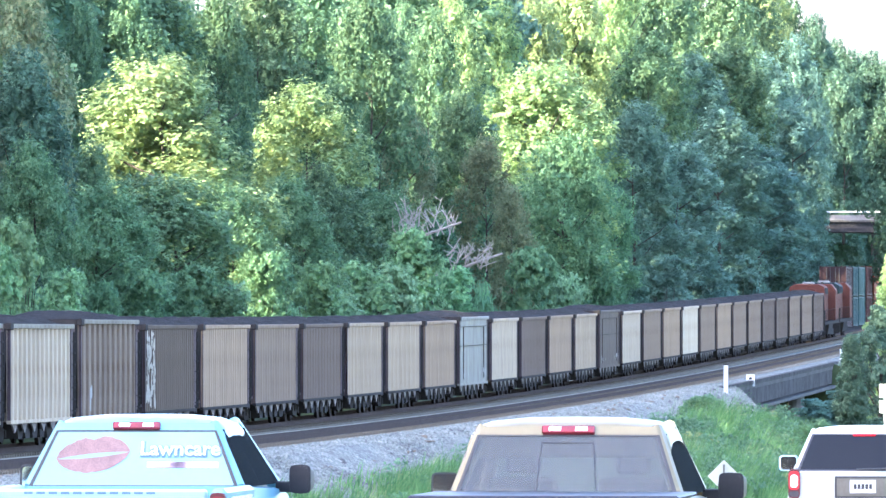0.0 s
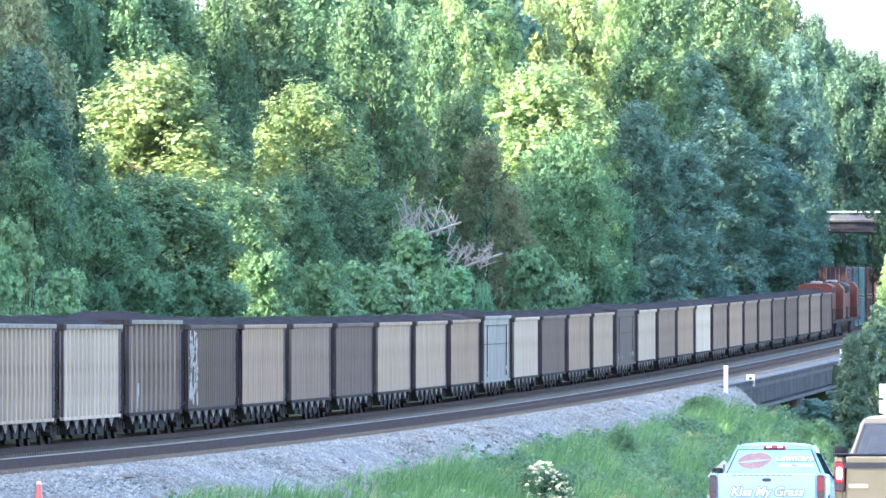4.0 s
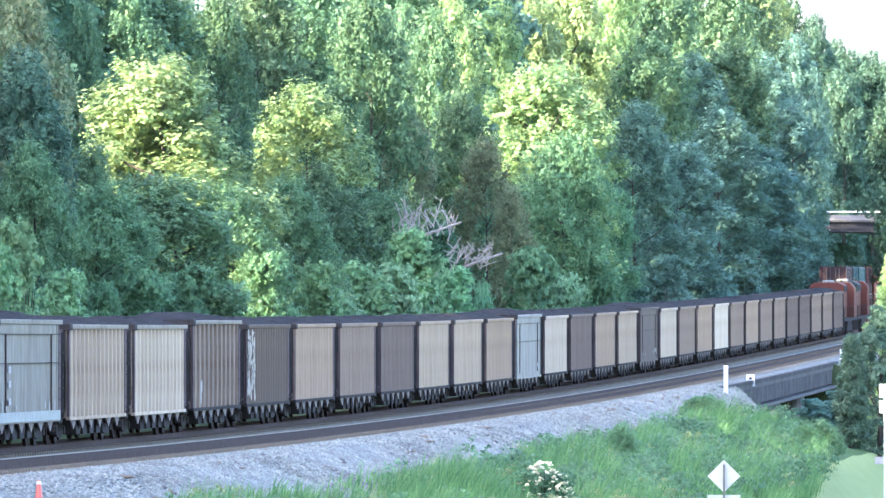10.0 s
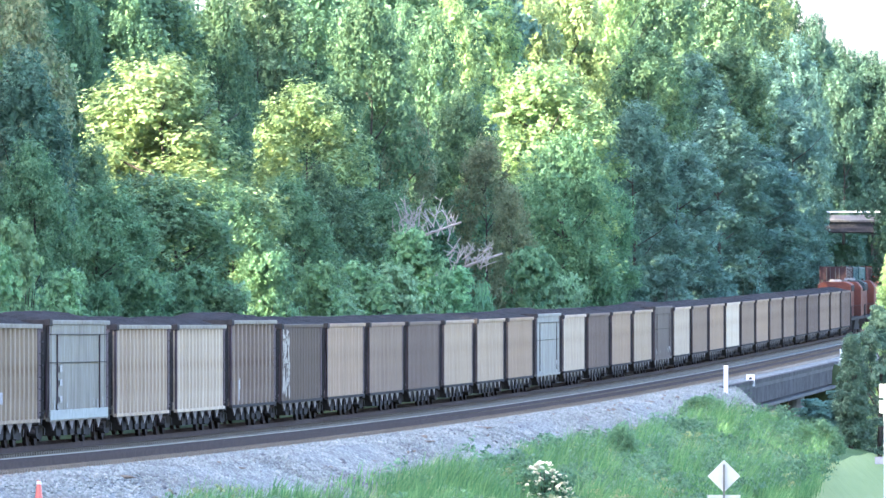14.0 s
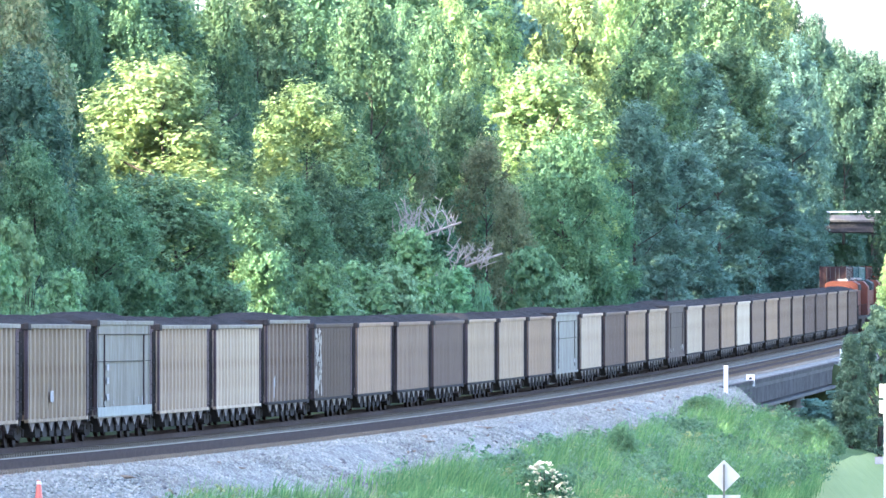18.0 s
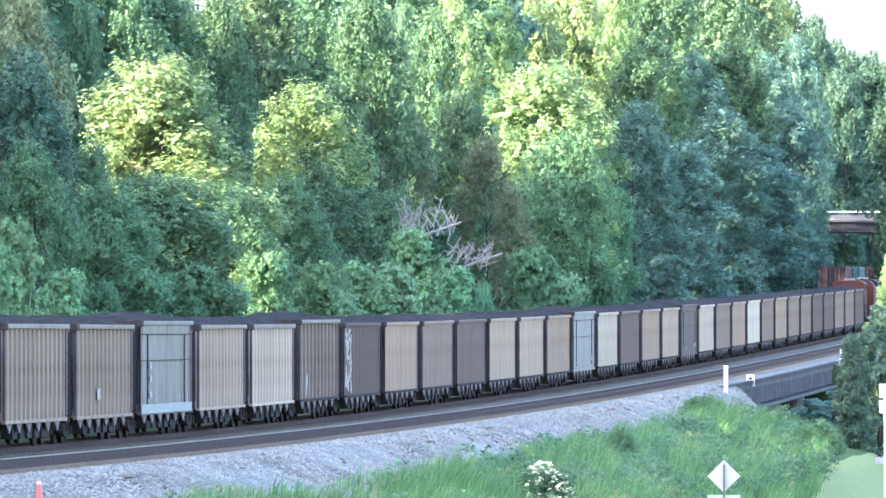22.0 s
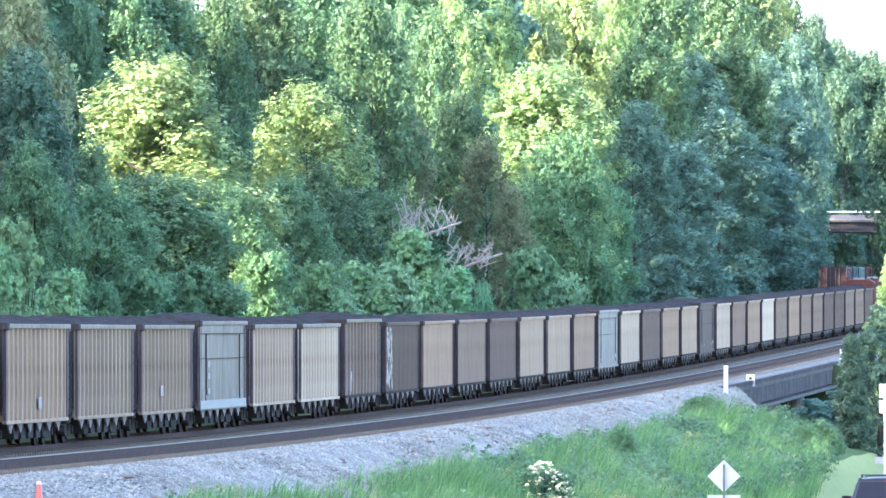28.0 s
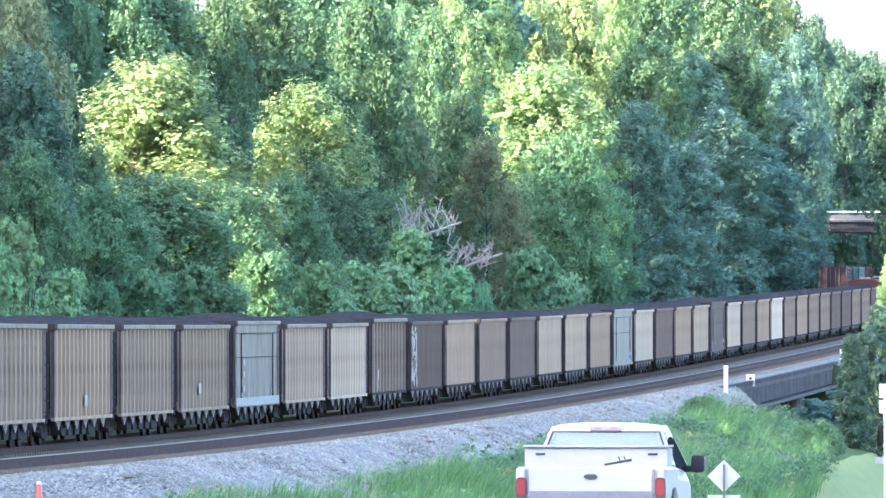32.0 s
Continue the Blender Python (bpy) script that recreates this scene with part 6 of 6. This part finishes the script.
def blue_pickup():
    blue = car_paint("sky_blue", (0.15, 0.29, 0.345), rough=0.25)
    wrap = material("window_wrap", (0.155, 0.285, 0.325), 0.4, vary=0.06, scale=2)
    root, back, tg = pickup("light blue pickup truck with a printed wrap over its rear window", blue,
                            dict(w=1.03, gate=1.27, len=5.8, cab0=1.95, cab1=4.0, belt=1.26, roof_half=0.68, h=1.87, glass_top=0.87, back_glass=wrap, mirror=(0.21, 0.25), bumper=M["chrome"],
                                 gate_paint=material("gate_wrap", (0.235, 0.345, 0.385), 0.3, vary=0.05, scale=2, coat=0.4)), dict(z=1.03, h=0.42, mat=M["red_lens"], split=True))
    rose = material("rose_print", (0.225, 0.15, 0.148), 0.6, vary=0.35, scale=9)
    # the kiss mark: two lips with ragged edges
    m = on_pane(back, 0.28, 0.5, 0.016)
    random.seed(3)
    for sgn in (1, -1):
        bm = bmesh.new()
        n = 26
        a, b = [], []
        for i in range(n + 1):
            u = i / n * 2 - 1
            skew = u * 0.035
            arc = (1 - u * u)
            inner_y = sgn * 0.018 * arc + skew - 0.01
            bow = 0.03 * math.exp(-((u - 0.0) / 0.16) ** 2) if sgn > 0 else 0.0
            outer_y = sgn * (0.165 * arc ** 0.6 - bow) + skew + random.uniform(-0.006, 0.006)
            a.append(bm.verts.new((u * 0.31, inner_y, 0)))
            b.append(bm.verts.new((u * 0.31, outer_y, 0.001)))
        for i in range(n):
            bm.faces.new((a[i], a[i + 1], b[i + 1], b[i]))
        ob = part("kiss_mark", bm, rose, root, "dusty rose print of a lip")
        ob.matrix_basis = m
    pale = material("pale_letter", (0.4, 0.41, 0.41), 0.5, vary=0.03)
    grey = material("letter_shadow", (0.10, 0.16, 0.22), 0.6, vary=0.05)
    flat_word("Lawncare", 0.175, root, on_pane(back, 0.74, 0.58, 0.014) @ pose(0.006, -0.006, 0), grey, "lettering_shadow", 0.014)
    flat_word("Lawncare", 0.175, root, on_pane(back, 0.74, 0.58, 0.02), pale, fat=0.003)
    for k, (u, wd) in enumerate(((0.61, 0.08), (0.68, 0.12), (0.8, 0.2))):
        bm = bmesh.new()
        box(bm, -wd, wd, -0.028, 0.028, 0, 0.002)
        ob = part("small_print", bm, material("pink_print", (0.36, 0.27, 0.33), 0.6), root)
        ob.matrix_basis = on_pane(back, u, 0.34, 0.014)
    flat_word("Kiss My Grass", 0.225, tg, pose(0.0, -0.006, 0.935, 90, 0, 0), grey, "slogan_shadow", 0.02, 0.22)
    flat_word("Kiss My Grass", 0.225, tg, pose(0.0, -0.013, 0.935, 90, 0, 0), pale, "slogan", 0.007, 0.22)
    bm = bmesh.new()
    for i in range(11):
        x = -0.62 + i * 0.1
        box(bm, x, x + 0.07, -0.006, -0.001, 1.225, 1.245)
    part("small_print", bm, grey, tg)
    bm = bmesh.new()
    box(bm, 1.031, 1.036, 0.3, 1.7, 0.75, 1.2)
    part("side_graphic", bm, material("side_print", (0.15, 0.2, 0.45), 0.4, vary=0.6, scale=6, colour2=(0.75, 0.8, 0.85)), root, "dark blue printed side graphic")
    return root


def tan_pickup():
    tan = car_paint("champagne", (0.20, 0.172, 0.108), 0.3, 0.3)
    root, back, tg = pickup("champagne tan pickup truck with brake lights lit", tan,
                            dict(w=0.98, gate=1.3, len=5.8, cab0=1.95, cab1=3.9, belt=1.31, roof_half=0.7, h=1.9, mirror=(0.22, 0.22), glass_top=0.87, handle=False, back_glass=M["smoke"]), dict(z=1.02, h=0.42, mat=M["red_lit"], hot=M["lamp_hot"]))
    bm = bmesh.new()
    box(bm, -0.99, 0.99, 0.02, 1.93, 1.305, 1.335)
    part("bed_cover", bm, M["plastic"], root, "black folding bed cover", bevel=0.02)
    bm = bmesh.new()
    box(bm, -0.84, 0.84, -0.015, -0.001, 1.13, 1.21)
    part("spoiler_lip", bm, M["plastic"], tg, "dark lip on the tailgate")
    bm = bmesh.new()
    prism(bm, [(-0.1, 1.1), (0.1, 1.1), (0.1, 0.96), (0, 0.86), (-0.1, 0.96)], "y", -0.03, -0.002)
    part("badge", bm, M["chrome"], tg, "chrome shield badge")
    bm = bmesh.new()
    box(bm, -0.78, -0.52, -0.014, -0.002, 0.86, 0.92)
    part("badge_bar", bm, M["chrome"], tg)
    bm = bmesh.new()
    for c in (inner(back, 0.367, 0.373, 0.05, 0.76), inner(back, 0.627, 0.633, 0.05, 0.76), inner(back, 0.367, 0.633, 0.76, 0.775), inner(back, 0.367, 0.633, 0.035, 0.05)):
        slab(bm, c, 0.018)
    part("slider_frame", bm, M["plastic"], root)
    return root


def white_pickup():
    white = car_paint("white", (0.285, 0.285, 0.27), rough=0.35)
    root, back, tg = pickup("white work pickup truck with a white toolbox across its bed", white,
                            dict(w=0.93, gate=1.16, len=5.5, cab0=2.1, cab1=3.7, belt=1.16, wb=0.89, roof_half=0.7, h=1.73, mirror=(0.19, 0.22), glass_top=0.9, back_glass=M["clear"], bumper=M["chrome"], high=material("pale_lens", (0.2, 0.16, 0.155), 0.4), bulb=material("dull_lens", (0.17, 0.12, 0.115), 0.4)), dict(z=0.87, h=0.32, mat=M["red_lens"], w=0.125))
    box_root = root
    bm = bmesh.new()
    box(bm, -0.9, 0.9, 0.9, 1.5, 1.1, 1.4)
    tb = part("tool_box", bm, white, box_root, "white steel toolbox across the bed", bevel=0.02)
    bm = bmesh.new()
    box(bm, -0.91, 0.91, 0.86, 1.54, 1.405, 1.43)
    part("lid", bm, white, tb)
    for x in (-0.7, 0.7):
        bm = bmesh.new()
        box(bm, x - 0.06, x + 0.06, 0.88, 0.898, 1.3, 1.33)
        part("latch", bm, M["plastic"], tb)
    bm = bmesh.new()
    box(bm, -0.05, 0.05, 0.885, 0.898, 1.25, 1.29)
    part("label_plate", bm, material("label_blue", (0.4, 0.5, 0.7), 0.5), tb)
    bm = bmesh.new()
    tube(bm, (0.14, 0.4, 1.185), (0.46, 0.55, 1.245), 0.014, 0.018, 6)
    for x in (0.33, 0.4):
        tube(bm, (x, 0.5, 1.225), (x - 0.03, 0.5, 1.29), 0.01, 0.006, 5)
    part("tool_handle", bm, M["plastic"], root, "dark tool lying over the tailgate")
    bm = bmesh.new()
    box(bm, -0.76, 0.76, -0.012, -0.002, 0.68, 0.86)
    part("tailgate_band", bm, material("band_grey", (0.12, 0.125, 0.15), 0.4), tg, "dull grey lower tailgate")
    return root


def estate(label, paint, dims, lights, rack=False, lit=False):
    """A boxy passenger car with a tailgate, origin under its tail."""
    root = thing("suv", label, "car", "road vehicles")
    w, ln, belt, h = dims["w"], dims["len"], dims["belt"], dims["h"]
    bm = bmesh.new()
    loft(bm, [(0.0, w * 0.93, 0.5, belt - 0.03), (0.12, w * 0.98, 0.42, belt), (0.8, w, 0.34, belt), (ln * 0.62, w, 0.32, belt - 0.02), (ln - 0.6, w * 0.96, 0.34, belt - 0.12), (ln - 0.05, w * 0.86, 0.4, belt - 0.28)])
    part("body", bm, paint, root)
    bm = bmesh.new()
    box(bm, -w * 0.97, w * 0.97, -0.1, 0.12, 0.42, 0.62)
    part("rear_bumper", bm, dims.get("bumper", paint), root, bevel=0.03)
    g = dict(y0=0.1, y1=ln * 0.66, t0=0.42, t1=ln * 0.5, wb=w * 0.9, wt=dims["roof_half"], zb=belt - 0.01, zr=h - 0.09, glass_top=0.9, pillar=0.06)
    back, right = greenhouse(root, g, paint, M["tint"], M["side_glass"])
    for sx in (-1, 1):
        lamp(root, sx * (w * 0.95 - 0.06), lights["z"], 0.15, lights["h"], lights["mat"], lights.get("hot"), y=-0.02, round_bulb=lights.get("round", False))
        mirror(root, sx * (w + 0.14), ln * 0.6, belt + 0.08, 0.24, 0.2, dims.get("mirror_paint", M["plastic"]), M["mirror"])
        for y in (0.95, ln - 0.95):
            vehicle_wheel(root, sx * (w - 0.14), y, 0.36)
    bm = bmesh.new()
    slab(bm, inner(back, 0.4, 0.6, 0.86, 0.9), 0.03)
    part("high_brake_light", bm, lights["mat"], root)
    bm = bmesh.new()
    box(bm, -0.345, 0.345, -0.02, -0.004, belt - 0.34, belt - 0.075)
    part("plate_frame", bm, M["plastic"], root, bevel=0.006)
    bm = bmesh.new()
    box(bm, -0.32, 0.32, -0.026, -0.021, belt - 0.32, belt - 0.1)
    rec = part("plate_recess", bm, material("recess_tan", (0.105, 0.098, 0.078), 0.5), root)
    bm = bmesh.new()
    box(bm, -0.16, 0.16, -0.034, -0.028, belt - 0.28, belt - 0.12)
    part("number_plate", bm, M["white"], rec)
    bm = bmesh.new()
    for i in range(5):
        box(bm, -0.11 + i * 0.047, -0.075 + i * 0.047, -0.039, -0.036, belt - 0.23, belt - 0.17)
    part("plate_bars", bm, M["plastic"], rec)
    bm = bmesh.new()
    q = inner(back, 0.45, 0.75, 0.02, 0.1)
    tube(bm, q[0] + Vector((0, -0.03, 0)), q[1] + Vector((0, -0.03, 0.02)), 0.02, 0.012, 5)
    part("wiper", bm, M["plastic"], root)
    if rack:
        for sx in (-1, 1):
            bm = bmesh.new()
            x = sx * dims["roof_half"] * 0.9
            tube(bm, (x, 0.6, h + 0.012), (x, ln * 0.46, h + 0.012), 0.016, sides=6)
            for y in (0.6, ln * 0.46):
                tube(bm, (x, y, h - 0.05), (x, y, h + 0.012), 0.024, sides=6)
            part("roof_rail", bm, M["plastic"], root)
        bm = bmesh.new()
        for y in (0.75, ln * 0.4):
            tube(bm, (-dims["roof_half"] * 0.9, y, h + 0.012), (dims["roof_half"] * 0.9, y, h + 0.012), 0.013, sides=6)
        part("roof_crossbar", bm, M["plastic"], root)
    return root


def sedan(label, paint, scale=1.0):
    root = thing("sedan", label, "car", "road vehicles")
    w, ln, belt, h = 0.9, 4.6, 0.95, 1.42
    bm = bmesh.new()
    loft(bm, [(0.0, w * 0.85, 0.4, belt - 0.12), (0.3, w * 0.97, 0.3, belt), (1.2, w, 0.28, belt), (3.0, w, 0.28, belt - 0.02), (4.1, w * 0.95, 0.3, belt - 0.16), (4.58, w * 0.8, 0.36, belt - 0.32)])
    part("body", bm, paint, root)
    g = dict(y0=0.5, y1=3.35, t0=1.15, t1=2.5, wb=w * 0.9, wt=0.58, zb=belt - 0.01, zr=h - 0.08, glass_top=0.9, pillar=0.05)
    greenhouse(root, g, paint, M["clear"], M["tint"])
    for sx in (-1, 1):
        lamp(root, sx * 0.68, 0.66, 0.3, 0.14, M["red_lens"])
        bm = bmesh.new()
        box(bm, sx * 0.62 - 0.16, sx * 0.62 + 0.16, 4.44, 4.56, 0.56, 0.7)
        part("headlight", bm, M["white_lens"], root, bevel=0.02)
        mirror(root, sx * (w + 0.1), 2.9, belt + 0.08, 0.2, 0.14, M["plastic"], M["chrome"])
        for y in (0.85, 3.75):
            vehicle_wheel(root, sx * (w - 0.12), y, 0.32)
    bm = bmesh.new()
    box(bm, -0.5, 0.5, 4.5, 4.57, 0.42, 0.54)
    part("grille", bm, M["plastic"], root)
    return root


BLUE = blue_pickup()
TAN = tan_pickup()
WHITE = white_pickup()
SUV = estate("black suv with a roof rack and a white number plate", car_paint("black", (0.016, 0.016, 0.019), rough=0.32), dict(w=0.92, len=4.8, belt=1.12, h=1.69, roof_half=0.68, mirror_paint=M["plastic"]), dict(z=0.96, h=0.32, mat=M["red_lens"], hot=M["lamp_warm"], round=True), True)
WSUV = estate("white suv with lit brake lights", car_paint("pearl", (0.34, 0.34, 0.33), rough=0.3), dict(w=0.95, len=4.8, belt=1.12, h=1.69, roof_half=0.66, mirror_paint=car_paint("mirror_blue", (0.45, 0.62, 0.8))), dict(z=0.95, h=0.36, mat=M["red_lit"], hot=M["lamp_hot"]))
ONCOMING = sedan("pale blue sedan on the oncoming carriageway", car_paint("ice_blue", (0.25, 0.36, 0.52), rough=0.25))
PALE = car_paint("overpass_white", (0.8, 0.8, 0.8))
CROSSING = [sedan("white car that crosses the overpass", PALE) for _ in range(3)]

# ---- what moves ----
def run(t):
    """How far the train has gone."""
    return 3.0 * t - 0.0053 * t * t


def car_pose(s_rear, length):
    a, b = on_line(s_rear + 2.0, -1.58), on_line(s_rear + length - 2.0, -1.58)
    m = (a + b) * 0.5
    w = b - a
    return Matrix.Translation(m) @ Matrix.Rotation(-math.atan2(w.x, w.y), 4, "Z") @ Matrix.Rotation(math.atan2(w.z, w.xy.length), 4, "X")


def on_road(p, d, drop=0.03, back=False):
    v = off_road(p, d)
    slope = (road_z(d + 2.5) - road_z(d - 2.5)) / 5.0
    v.z = road_z(d) + drop
    m = Matrix.Translation(v) @ Matrix.Rotation(-math.atan(HEAD), 4, "Z") @ Matrix.Rotation(math.atan(slope), 4, "X")
    return m @ Matrix.Rotation(math.pi, 4, "Z") if back else m


def motions():
    times = [i * 2.0 for i in range(17)]
    for k, car in TRAIN.items():
        walk(car, [(t, car_pose(run(t) + k * PITCH, LEN)) for t in times])
    for i, eng in enumerate(LOCOS):
        s0 = 29 * PITCH + i * 22.6
        walk(eng, [(t, car_pose(run(t) + s0, 22.0) @ Matrix.Translation((0, -11.0, 0))) for t in times])
    fine = sorted([i * 0.5 for i in range(15)] + [8, 10, 13, 16, 20, 24, 28, 32] + [22, 22.5, 23, 23.5, 24.5, 25, 25.5, 26, 26.5, 27, 27.5, 28.5, 29, 29.5, 30, 30.5, 31, 31.5])
    walk(BLUE, [(t, on_road(9.85, 71.0 + 21.3 * t)) for t in fine])
    tan_d = ([0.0, 0.5, 1.0, 1.5, 2.0, 2.5, 3.0, 3.5, 32.0], [63.6, 71.1, 78.3, 85.0, 91.7, 98.8, 105.5, 112.4, 500.0])
    walk(TAN, [(t, on_road(5.63, float(np.interp(t, *tan_d)))) for t in fine])
    walk(WSUV, [(t, on_road(5.6, 107.4 + 10.9 * t)) for t in fine])
    walk(SUV, [(t, on_road(9.15, 84.0 + 22.7 * (t - 23.5))) for t in fine])
    walk(WHITE, [(t, on_road(9.1 - 0.13 * (t - 31.0), 108.0 + 19.3 * (t - 32.0))) for t in fine])
    walk(ONCOMING, [(t, on_road(19.9, 146.0 - 22.0 * (t - 0.6), -0.24, True)) for t in fine])
    k = 960.0 / 15509.0
    deck = 3.146 + (618.8 - 390) * k
    for car, (t0, px) in zip(CROSSING, ((9.0, 1490), (17.2, 1470), (30.8, 1525))):
        x0 = (px - 784) * k
        walk(car, [(t, pose(x0 + 12.0 * (t - t0), 964.5, deck, 0, 0, -90)) for t in (0.0, 8.0, 16.0, 24.0, 32.0)])


motions()
